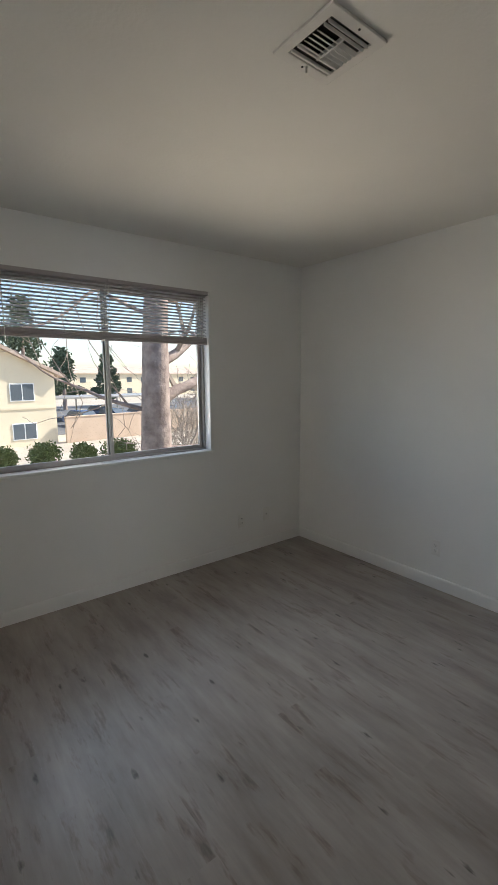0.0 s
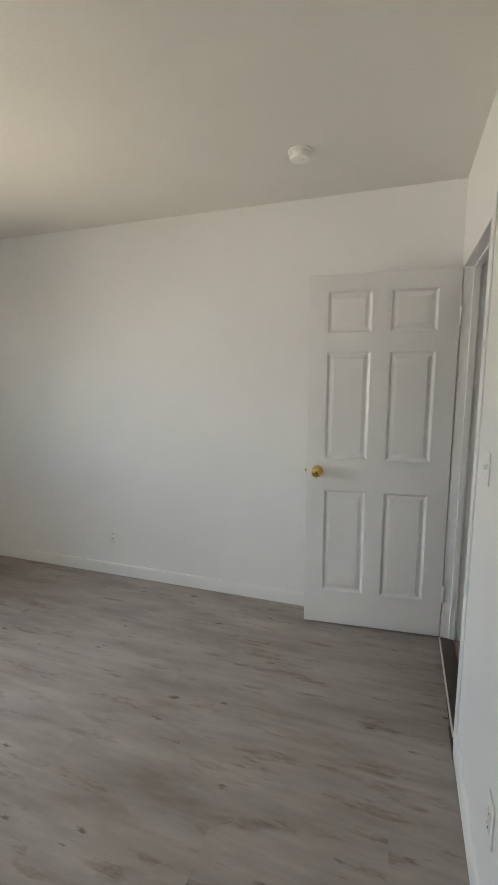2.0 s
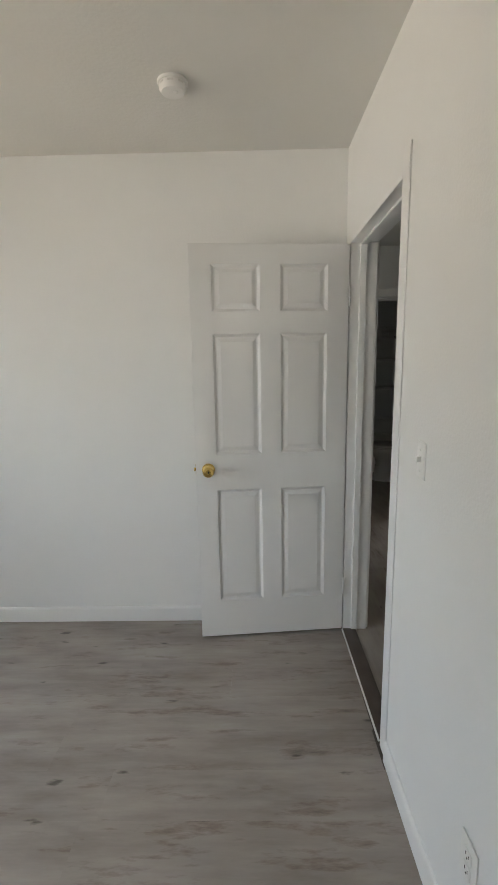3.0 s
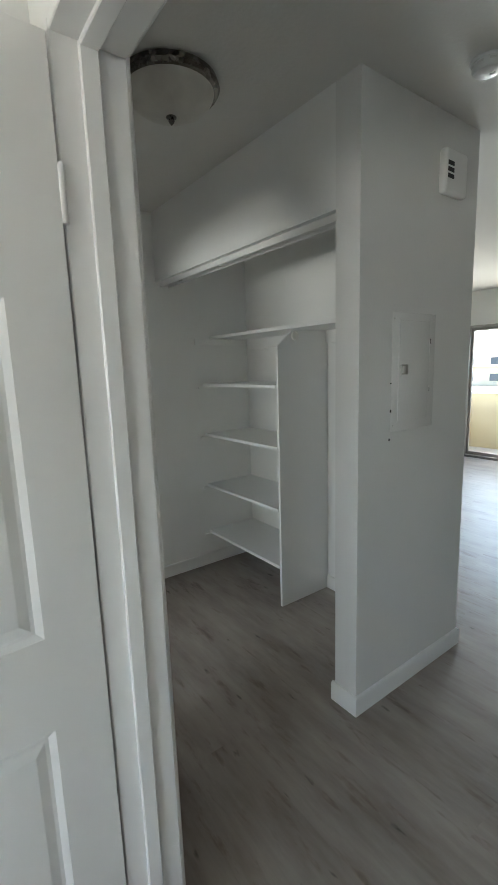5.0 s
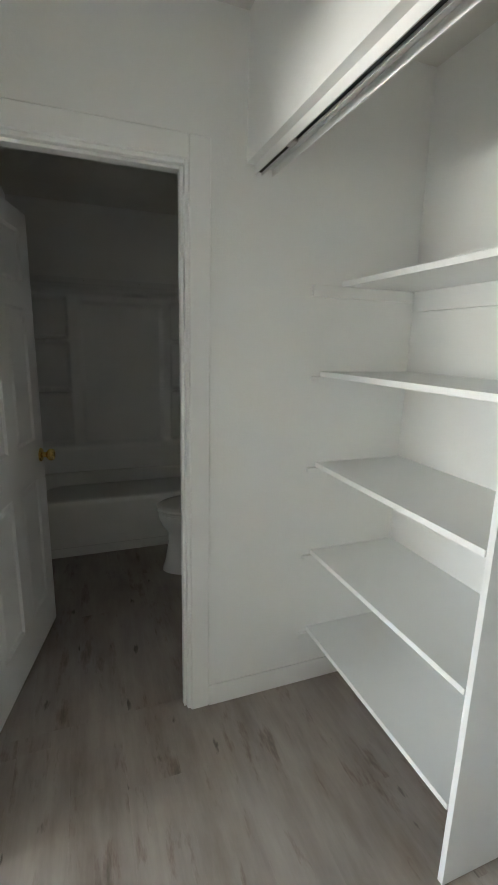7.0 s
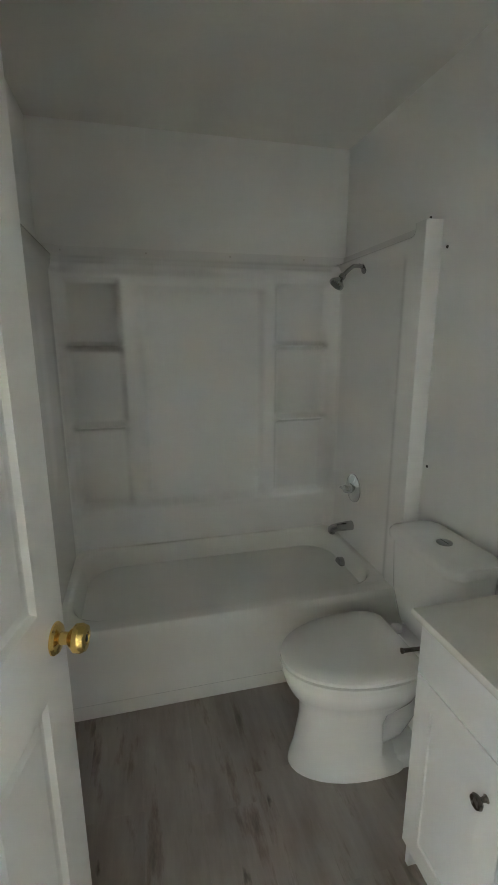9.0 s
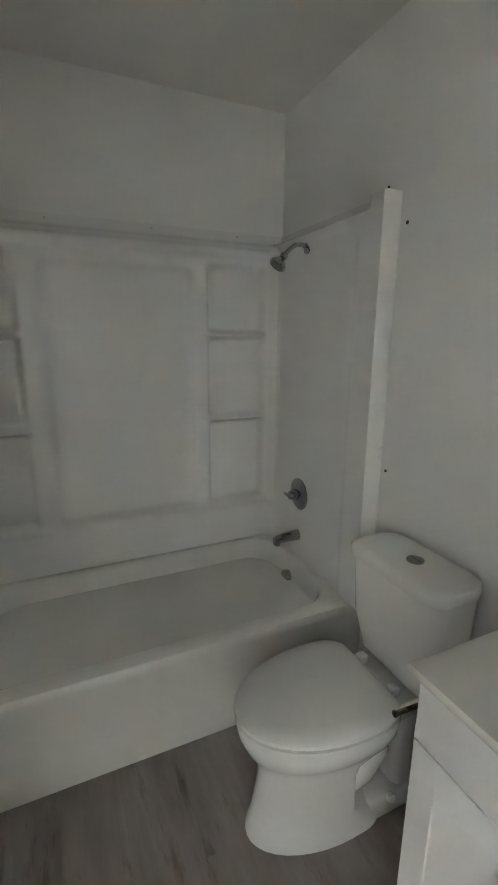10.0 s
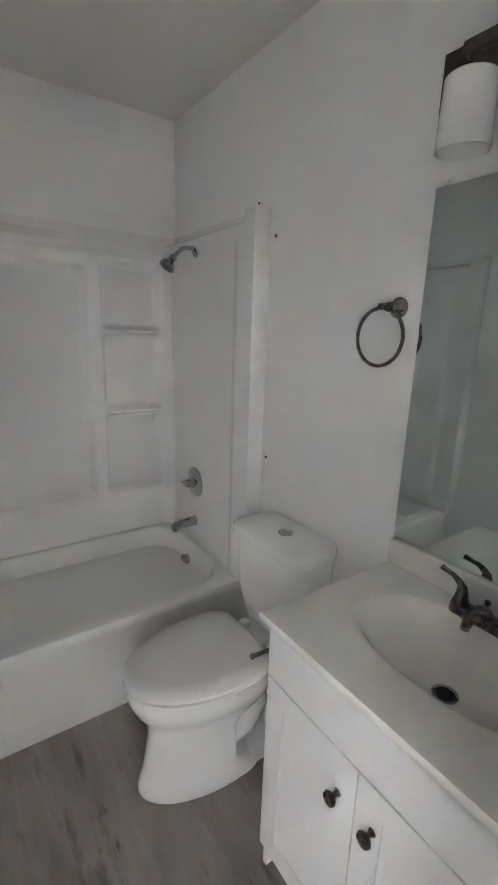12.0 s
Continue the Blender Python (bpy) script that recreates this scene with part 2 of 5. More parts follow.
def circle(c, axis, r, seg=20, start=0.0):
    axis = Vector(axis).normalized()
    u = axis.orthogonal().normalized()
    v = axis.cross(u)
    return [Vector(c) + r * (math.cos(start + 2 * math.pi * i / seg) * u + math.sin(start + 2 * math.pi * i / seg) * v) for i in range(seg)]


def lathe(bm, base, axis, profile, seg=24):
    """profile: (radius, distance along the axis) pairs."""
    axis = Vector(axis).normalized()
    return loft(bm, [circle(Vector(base) + axis * d, axis, max(r, 0.0004), seg) for r, d in profile])


def tube(bm, pts, r, seg=10, closed=False):
    pts = [Vector(p) for p in pts]
    radii = r if isinstance(r, (list, tuple)) else [r] * len(pts)
    n = len(pts)
    rings, u = [], None
    for i, p in enumerate(pts):
        if closed:
            d = (pts[(i + 1) % n] - pts[i - 1]).normalized()
        else:
            d = (pts[min(i + 1, n - 1)] - pts[max(i - 1, 0)]).normalized()
        u = d.orthogonal().normalized() if u is None else (u - d * u.dot(d)).normalized()
        v = d.cross(u)
        rings.append([p + radii[i] * (math.cos(2 * math.pi * k / seg) * u + math.sin(2 * math.pi * k / seg) * v) for k in range(seg)])
    return loft(bm, rings, closed=closed)


def round_rect(cx, cy, z, hx, hy, r, seg=5):
    pts = []
    for sx, sy, a0 in ((1, 1, 0), (-1, 1, 90), (-1, -1, 180), (1, -1, 270)):
        for k in range(seg + 1):
            a = radians(a0 + 90 * k / seg)
            pts.append(Vector((cx + sx * (hx - r) + r * math.cos(a), cy + sy * (hy - r) + r * math.sin(a), z)))
    return pts


def grid_solid(bm, us, vs, d0, d1, filled, to):
    """A plate with openings: cells of the grid us x vs, d0..d1 thick; to(u, v, d) places a corner."""
    cache = {}

    def vert(i, j, k):
        if (i, j, k) not in cache:
            cache[(i, j, k)] = bm.verts.new(to(us[i], vs[j], (d0, d1)[k]))
        return cache[(i, j, k)]

    def is_in(i, j):
        return 0 <= i < len(us) - 1 and 0 <= j < len(vs) - 1 and filled((us[i] + us[i + 1]) / 2, (vs[j] + vs[j + 1]) / 2)

    for i in range(len(us) - 1):
        for j in range(len(vs) - 1):
            if not is_in(i, j):
                continue
            for k in (0, 1):
                bm.faces.new([vert(i, j, k), vert(i + 1, j, k), vert(i + 1, j + 1, k), vert(i, j + 1, k)])
            for (a, b, di, dj) in (((i, j), (i + 1, j), 0, -1), ((i + 1, j), (i + 1, j + 1), 1, 0), ((i + 1, j + 1), (i, j + 1), 0, 1), ((i, j + 1), (i, j), -1, 0)):
                if not is_in(i + di, j + dj):
                    bm.faces.new([vert(*a, 0), vert(*b, 0), vert(*b, 1), vert(*a, 1)])
    bmesh.ops.recalc_face_normals(bm, faces=bm.faces[:])
    return bm


def mesh_of(name, bm, mat, smooth=True, angle=32):
    me = bpy.data.meshes.new(name)
    bm.to_mesh(me)
    bm.free()
    me.materials.append(mat)
    if smooth:
        for p in me.polygons:
            p.use_smooth = True
        me.set_sharp_from_angle(angle=radians(angle))
    return me


def thing(name, m=None, label="", category="", group="", kind=""):
    ob = new(name)
    ob.empty_display_size = 0.05
    if m is not None:
        ob.matrix_basis = m
    return tagged(ob, label, category, group, kind)


def part(name, bm, mat, parent, label="", smooth=True, bevel=0.0, angle=32):
    ob = new(name, mesh_of(name, bm, mat, smooth, angle))
    ob.parent = parent
    if bevel:
        b = ob.modifiers.new("bevel", "BEVEL")
        b.width, b.segments, b.limit_method, b.angle_limit, b.harden_normals = bevel, 2, "ANGLE", radians(40), True
    return tagged(ob, label)


def single(name, bm, mat, label="", category="", group="", kind="", m=None, bevel=0.0, smooth=True):
    ob = new(name, mesh_of(name, bm, mat, smooth))
    if m is not None:
        ob.matrix_basis = m
    if bevel:
        b = ob.modifiers.new("bevel", "BEVEL")
        b.width, b.segments, b.limit_method, b.angle_limit, b.harden_normals = bevel, 2, "ANGLE", radians(40), True
    return tagged(ob, label, category, group, kind)


BM = bmesh.new


def wall(name, axis, at, thick, a0, a1, z0, z1, holes=(), mat=None, label="plain painted plaster wall"):
    """A wall across axis, from at to at + thick, with rectangular openings (a0, a1, z0, z1)."""
    us = sorted({a0, a1, *[h[0] for h in holes], *[h[1] for h in holes]})
    vs = sorted({z0, z1, *[h[2] for h in holes], *[h[3] for h in holes]})

    def filled(u, v):
        return not any(h[0] < u < h[1] and h[2] < v < h[3] for h in holes)

    place = (lambda u, v, d: (d, u, v)) if axis == "x" else (lambda u, v, d: (u, d, v))
    bm = grid_solid(BM(), us, vs, at, at + thick, filled, place)
    return single(name, bm, mat or PAINT, label, "wall", kind="structure", smooth=False)


# ---- plan ----
CEIL_Z = 2.44
BW, BN, BE, BS = -2.74, 2.78, 0.853, -1.60      # bedroom
HW, HE, HN = 0.977, 1.93, 4.62                  # hall
PS, PN, PE = 2.95, 3.065, 2.715                 # closet's south stub wall
CB = 2.65                                       # closet's back wall
TW, TE, TS, TN = 0.955, 2.50, 4.71, 6.91
TF = 6.14                                       # front of the tub         # bathroom
LE, LN = 7.25, 6.0                              # living room
WIN = (0.25, 1.815, 0.905, 2.130)               # bedroom window: y, y, z, z
D1 = (1.918, 2.69, 0.0, 2.008)                     # bedroom doorway
D2 = (0.979, 1.742, 0.0, 2.008)                   # bathroom doorway
D3 = (3.50, 4.26, 0.0, 2.0)                      # second bedroom's doorway
WIN2 = (3.32, 4.88, 0.905, 2.130)               # and its window
RN = 5.60
SL = (3.55, 5.36, 0.0, 1.96)                    # balcony doors
GROUND = -2.9

wall("wall_west", "x", BW - 0.16, 0.16, BS - 0.12, BN + 0.12, 0, CEIL_Z, [WIN], label="white painted bedroom wall with a wide window")
wall("wall_north", "y", BN, 0.12, BW, BE, 0, CEIL_Z, label="white painted bedroom wall beside the open door")
wall("wall_east", "x", BE, HW - BE, BS - 0.12, HN + 0.12, 0, CEIL_Z, [D1, D3], label="white painted wall between bedroom and hall")
wall("wall_second_west", "x", BW - 0.16, 0.16, BN + 0.12, RN + 0.12, 0, CEIL_Z, [WIN2])
wall("wall_second_north", "y", RN, 0.12, BW, TW - 0.12, 0, CEIL_Z)
wall("wall_south", "y", BS - 0.12, 0.12, BW, BE, 0, CEIL_Z)
wall("wall_living_south", "y", BS - 0.12, 0.12, HW, LE + 0.15, 0, CEIL_Z)
wall("wall_living_east", "x", LE, 0.15, BS, LN, 0, CEIL_Z, [SL], label="white living room wall with sliding balcony doors")
wall("wall_living_north", "y", LN, 0.12, TE + 0.12, LE + 0.15, 0, CEIL_Z)
wall("wall_closet_south", "y", PS, PN - PS, HE, PE, 0, CEIL_Z, mat=PAINT_GLOSS, label="glossy white stub wall with the breaker panel")
wall("wall_closet_back", "x", CB, PE - CB, PN, HN, 0, CEIL_Z)
wall("wall_closet_header", "x", HE, 0.10, PN, HN, 2.022, CEIL_Z, label="white header wall above the closet opening")
wall("wall_hall_north", "y", HN, TS - HN, HW, PE, 0, CEIL_Z, [D2], label="white hall wall with the bathroom doorway")
wall("wall_bath_west", "x", TW - 0.12, 0.12, TS, TN + 0.12, 0, CEIL_Z)
wall("wall_bath_east", "x", TE, 0.12, TS, TN + 0.12, 0, CEIL_Z, label="white bathroom wall with mirror and towel ring")
wall("wall_bath_north", "y", TN, 0.12, TW, TE, 0, CEIL_Z)
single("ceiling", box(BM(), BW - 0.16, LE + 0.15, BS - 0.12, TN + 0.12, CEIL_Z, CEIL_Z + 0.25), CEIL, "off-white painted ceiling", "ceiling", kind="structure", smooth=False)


# ---- trim ----
def skirting(axis, at, side, a0, a1, h=0.085, t=0.013, name="baseboard"):
    """A baseboard along a wall face at `at`, standing out to `side`."""
    prof = [(0, 0), (t, 0), (t, h - 0.012), (t - 0.003, h - 0.004), (t - 0.007, h), (0, h)]
    rings = []
    for a in (a0, a1):
        rings.append([(at + side * d, a, z) if axis == "x" else (a, at + side * d, z) for d, z in prof])
    single(name, loft(BM(), rings), TRIM, "white painted baseboard along the wall", "baseboard", kind="structure")


skirting("x", BW, 1, BS, BN)
skirting("y", BN, -1, BW + 0.013, BE - 0.013)
skirting("x", BE, -1, BS, D1[0] - 0.062)
skirting("x", BE, -1, D1[1] + 0.04, BN)
skirting("x", HW, 1, D1[1] + 0.07, D3[0] - 0.07)
skirting("x", HW, 1, D3[1] + 0.07, HN - 0.013)
skirting("x", HW, 1, BS, D1[0] - 0.07)
skirting("y", HN, -1, D2[1] + 0.068, CB - 0.013)
skirting("x", CB, -1, PN, HN)
skirting("y", PN, 1, HE, CB - 0.013)
skirting("x", HE, -1, PS - 0.013, PN + 0.013)
skirting("y", PS, -1, HE, PE)
skirting("x", PE, 1, PS - 0.013, LN)
skirting("x", LE, -1, BS, SL[0] - 0.05)
skirting("x", LE, -1, SL[1] + 0.05, LN)
skirting("y", TS, 1, D2[1] + 0.09, 2.04)


def door_frame(name, axis, lo, hi, head, f0, f1, case0, case1, cw, label, headless=False):
    """Jambs, head, stops and casings of a doorway through a wall between the faces f0 and f1."""
    def at(u, d, z):
        return (d, u, z) if axis == "x" else (u, d, z)

    def bx(u0, u1, d0, d1, z0, z1, bev=0.002):
        p, q = at(u0, d0, z0), at(u1, d1, z1)
        return box(BM(), p[0], q[0], p[1], q[1], z0, z1, bev, 1)

    t = thing(name, None, label, "door frame", kind="structure")
    j = 0.018
    part("jamb", bx(lo, lo + j, f0 - 0.002, f1 + 0.002, 0, head), TRIM, t)
    part("jamb", bx(hi - j, hi, f0 - 0.002, f1 + 0.002, 0, head), TRIM, t)
    part("head_jamb", bx(lo + j, hi - j, f0 - 0.002, f1 + 0.002, head - j, head), TRIM, t)
    s0, s1 = (f0 + 0.042, f0 + 0.074) if name == "door_frame_1" else (f1 - 0.074, f1 - 0.042)
    part("stop", bx(lo + j, lo + j + 0.011, s0, s1, 0, head - j), TRIM, t)
    part("stop", bx(hi - j - 0.011, hi - j, s0, s1, 0, head - j), TRIM, t)
    part("stop", bx(lo + j + 0.011, hi - j - 0.011, s0, s1, head - j - 0.011, head - j), TRIM, t)
    for face, side, w in ((f0, -1, case0), (f1, 1, case1)):
        if not w:
            continue
        flat = headless and side < 0
        a, b2 = sorted((face + side * 0.0005, face + side * (0.006 if flat else 0.015)))
        c, d = sorted((face + side * 0.015, face + side * 0.021))
        lo2 = max(lo - w, cw[0])
        hi2 = min(hi + w, cw[1])
        for u0, u1, z0, z1, outer in ((lo2, lo + 0.006, 0, head + w, 0), (hi - 0.006, hi2, 0, head + w, 1), (lo + 0.006, hi - 0.006, head - 0.006, head + w, 2)):
            if u1 - u0 < 0.008 or (outer and flat):
                continue
            bm = bx(u0, u1, a, b2, z0, z1, 0.002 if flat else 0.004)
            if flat or w > 0.062:
                part("casing", bm, TRIM, t)
                continue
            if outer == 0:
                p, q = at(u0, c, z0), at(u0 + 0.4 * (u1 - u0), d, z1)
            elif outer == 1:
                p, q = at(u0 + 0.6 * (u1 - u0), c, z0), at(u1, d, z1)
            else:
                p, q = at(u0, c, z0 + 0.6 * (z1 - z0)), at(u1, d, z1)
            box(bm, min(p[0], q[0]), max(p[0], q[0]), min(p[1], q[1]), max(p[1], q[1]), p[2], q[2], 0.0025, 1)
            part("casing", bm, TRIM, t)
    return t


door_frame("door_frame_1", "x", D1[0], D1[1], D1[3], BE, HW, 0.058, 0.06, (0, 9), "white painted door frame with narrow casing", True)
door_frame("door_frame_2", "y", D2[0], D2[1], D2[3], HN, TS, 0.066, 0, (HW + 0.001, 9), "white painted bathroom door frame with moulded casing")
door_frame("door_frame_3", "x", D3[0], D3[1], D3[3], BE, HW, 0.06, 0.06, (0, 9), "white painted door frame of the second bedroom")
single("threshold", box(BM(), 0.853, 0.921, D1[0] + 0.02, D1[1] - 0.02, 0.0005, 0.008, 0.003), THRESH, "dark brown transition strip across the doorway", "threshold", kind="structure")
single("threshold_edge", box(BM(), 0.845, 0.853, D1[0] + 0.02, D1[1] - 0.02, 0.0005, 0.006, 0.002), TRIM, "thin pale edge strip of the threshold", "threshold", kind="structure")


# ---- doors ----
def door_leaf(name, m, w, h, z0, turn, label, knob_v, backset=0.062):
    """A six-panel door. Local: u along +x from the hinge, thickness along +y from 0, z up. Both faces panelled."""
    t = thing(name, m, label, "door", kind="structure")
    th = 0.035
    st, mid = 0.104, 0.10
    pw = (w - 2 * st - mid) / 2
    cols = [(st, st + pw), (st + pw + mid, w - st)]
    rows = [(0.215, 0.815), (1.0, 1.58), (1.685, 1.895)]
    holes = [(c0, c1, r0, r1) for c0, c1 in cols for r0, r1 in rows]
    us = sorted({0, w, *[x for c in cols for x in c]})
    vs = sorted({z0, h, *[x for r in rows for x in r]})

    def filled(u, v):
        return not any(a < u < b and c < v < d for a, b, c, d in holes)

    part("stiles_and_rails", grid_solid(BM(), us, vs, 0, th, filled, lambda u, v, d: (u, d, v)), DOOR_PAINT, t, bevel=0.0015)
    for a, b, c, d in holes:
        def rect(i, y):
            return [(a + i, y, c + i), (b - i, y, c + i), (b - i, y, d - i), (a + i, y, d - i)]
        rings = [rect(0.036, 0.0035), rect(0.018, 0.0078), rect(0.011, 0.0078), rect(0.0, 0.0008), rect(0.0, th - 0.0008), rect(0.011, th - 0.0078), rect(0.018, th - 0.0078), rect(0.036, th - 0.0035)]
        part("panel", loft(BM(), rings), DOOR_PAINT, t, angle=12)
    kz = knob_v
    ku = w - backset
    for side in (-1, 1):
        y = 0 if side < 0 else th
        k = part("knob", lathe(BM(), (ku, y, kz), (0, side, 0), [(0.032, 0), (0.032, 0.003), (0.028, 0.008), (0.013, 0.012), (0.012, 0.026), (0.020, 0.032), (0.0275, 0.040), (0.0285, 0.052), (0.024, 0.061), (0.012, 0.063), (0.011, 0.061), (0.001, 0.061)], 28), BRASS, t, "polished brass door knob")
        part("keyway", box(BM(), ku - 0.003, ku + 0.003, y + side * 0.0612 - 0.0005, y + side * 0.0612 + 0.0015, kz - 0.006, kz + 0.006), SLOT, k)
    part("latch_plate", box(BM(), w - 0.0005, w + 0.0015, 0.006, th - 0.006, kz - 0.028, kz + 0.028, 0.0005, 1), BRASS, t)
    part("latch_bolt", box(BM(), w + 0.001, w + 0.010, 0.012, th - 0.012, kz - 0.009, kz + 0.009, 0.003), BRASS, t)
    for hz in (0.26, 1.75):
        hb = lathe(BM(), (-0.004, turn, hz - 0.045), (0, 0, 1), [(0.0055, 0), (0.0055, 0.09), (0.003, 0.094)], 12)
        box(hb, -0.0015, 0.0005, 0.004, 0.031, hz - 0.045, hz + 0.045)
        part("hinge", hb, TRIM, t, "paint-covered steel hinge")
    return t


# bedroom door: hinge at the north jamb, standing open into the bedroom
ang1 = math.degrees(math.atan2(2.598 - 2.667, 0.083 - 0.841))
door_leaf("door_1", pose(0.846, 2.667, 0, 0, 0, ang1) @ Matrix.Scale(-1, 4, (0, 1, 0)), 0.757, 1.985, 0.010, 0.0,
          "white six-panel bedroom door standing open beside the wall", 0.924)
# bathroom door: opens inward
door_leaf("door_2", pose(1.002, 4.724, 0, 0, 0, 77.2) @ Matrix.Scale(-1, 4, (0, 1, 0)), 0.732, 1.978, 0.014, 0.0,
          "white six-panel bathroom door standing open inward", 0.912, 0.045)


# ---- bedroom ----
def window_bedroom(name, win):
    y0, y1, z0, z1 = win
    t = thing(name, None, "two-pane aluminium sliding window with white reveal", "window", kind="structure")
    xo, xi = BW - 0.125, BW - 0.075
    fr = 0.032
    part("sill", box(BM(), BW - 0.075, BW + 0.012, y0 - 0.0, y1 + 0.0, z0 + 0.0, z0 + 0.022, 0.003), TRIM, t, "white painted sill board")
    part("side_liner", box(BM(), BW - 0.075, BW + 0.004, y1 - 0.018, y1 + 0.004, z0 + 0.022, z1, 0.002), TRIM, t)
    part("side_liner", box(BM(), BW - 0.075, BW + 0.004, y0 - 0.004, y0 + 0.018, z0 + 0.022, z1, 0.002), TRIM, t)
    part("frame_bottom", box(BM(), xo, xi, y0, y1, z0, z0 + fr, 0.003), ALU, t)
    part("frame_top", box(BM(), xo, xi, y0, y1, z1 - fr, z1, 0.003), ALU, t)
    part("frame_side", box(BM(), xo, xi, y0, y0 + fr, z0 + fr, z1 - fr, 0.003), ALU, t)
    part("frame_side", box(BM(), xo, xi, y1 - fr, y1, z0 + fr, z1 - fr, 0.003), ALU, t)
    ym = (y0 + y1) / 2 + 0.0025
    for a, b, x, nm in ((y0 + fr, ym + 0.012, xi - 0.022, "sash"), (ym - 0.022, y1 - fr, xo + 0.004, "sash")):
        s = part(nm, grid_solid(BM(), [a, a + 0.026, b - 0.026, b], [z0 + fr, z0 + fr + 0.028, z1 - fr - 0.026, z1 - fr], x, x + 0.02,
                                lambda u, v: not (a + 0.026 < u < b - 0.026 and z0 + fr + 0.028 < v < z1 - fr - 0.026), lambda u, v, d: (d, u, v)), ALU, t, bevel=0.002)
        g = part("pane", box(BM(), x + 0.009, x + 0.012, a + 0.02, b - 0.02, z0 + fr + 0.02, z1 - fr - 0.02), GLASS, s, "clear window pane", smooth=False)
        g.visible_shadow = False
    part("sash_lock", box(BM(), xi, xi + 0.012, ym - 0.012, ym + 0.004, 1.42, 1.50, 0.003), ALU, t)


window_bedroom("window_1", WIN)
window_bedroom("window_3", WIN2)


def blind():
    y0, y1, z0, z1 = WIN
    t = thing("venetian_blind", pose(BW - 0.035, (y0 + y1) / 2, z1), "white mini blind drawn up to the window's upper quarter", "blind")
    hw = (y1 - y0) / 2 - 0.02
    part("headrail", box(BM(), -0.020, 0.026, -hw, hw, -0.022, -0.002, 0.003), BLIND_DARK, t, "grey-brown headrail")
    part("valance", box(BM(), 0.027, 0.036, -hw - 0.018, -0.006, -0.022, 0.004, 0.002), BLIND_DARK, t)
    part("valance", box(BM(), 0.027, 0.036, -0.002, hw + 0.018, -0.022, 0.004, 0.002), BLIND_DARK, t)
    me = None
    zb = -0.345
    n = 14
    for i in range(n):
        z = -0.034 - i * (0.286 / (n - 1))
        if me is None:
            rings = []
            for yy in (-hw, hw):
                top = [(-0.012 + 0.024 * k / 4, yy, 0.0022 * (1 - ((k - 2) / 2) ** 2) + 0.0005) for k in range(5)]
                bot = [(p[0], yy, p[2] - 0.0008) for p in top[::-1]]
                rings.append(top + bot)
            me = mesh_of("slat", loft(BM(), rings), BLIND)
        s = new("slat", me)
        s.parent = t
        s.matrix_basis = pose(0, 0, z, 0, 38, 0)
    # the same white slats, with their backlit shade put into the dark colour
    part("slat_stack", box(BM(), -0.0125, 0.0125, -hw, hw, zb - 0.020, zb + 0.012, 0.002), BLIND_DARK, t, "closed stack of lifted white slats, shade in its colour")
    part("bottom_rail", box(BM(), -0.0145, 0.0145, -hw, hw, zb - 0.042, zb - 0.021, 0.004), BLIND_DARK, t, "grey-brown bottom rail")
    for yy in (-hw + 0.09, 0.0, hw - 0.05):
        for xx in (-0.013, 0.013):
            part("ladder_cord", box(BM(), xx - 0.0008, xx + 0.0008, yy - 0.012, yy - 0.008, zb, -0.03), CORD, t)
            part("ladder_cord", box(BM(), xx - 0.0008, xx + 0.0008, yy + 0.008, yy + 0.012, zb, -0.03), CORD, t)
    part("tilt_wand", tube(BM(), [(0.03, -hw + 0.14, -0.03), (0.031, -hw + 0.14, -0.42)], 0.003, 8), CORD, t)


blind()


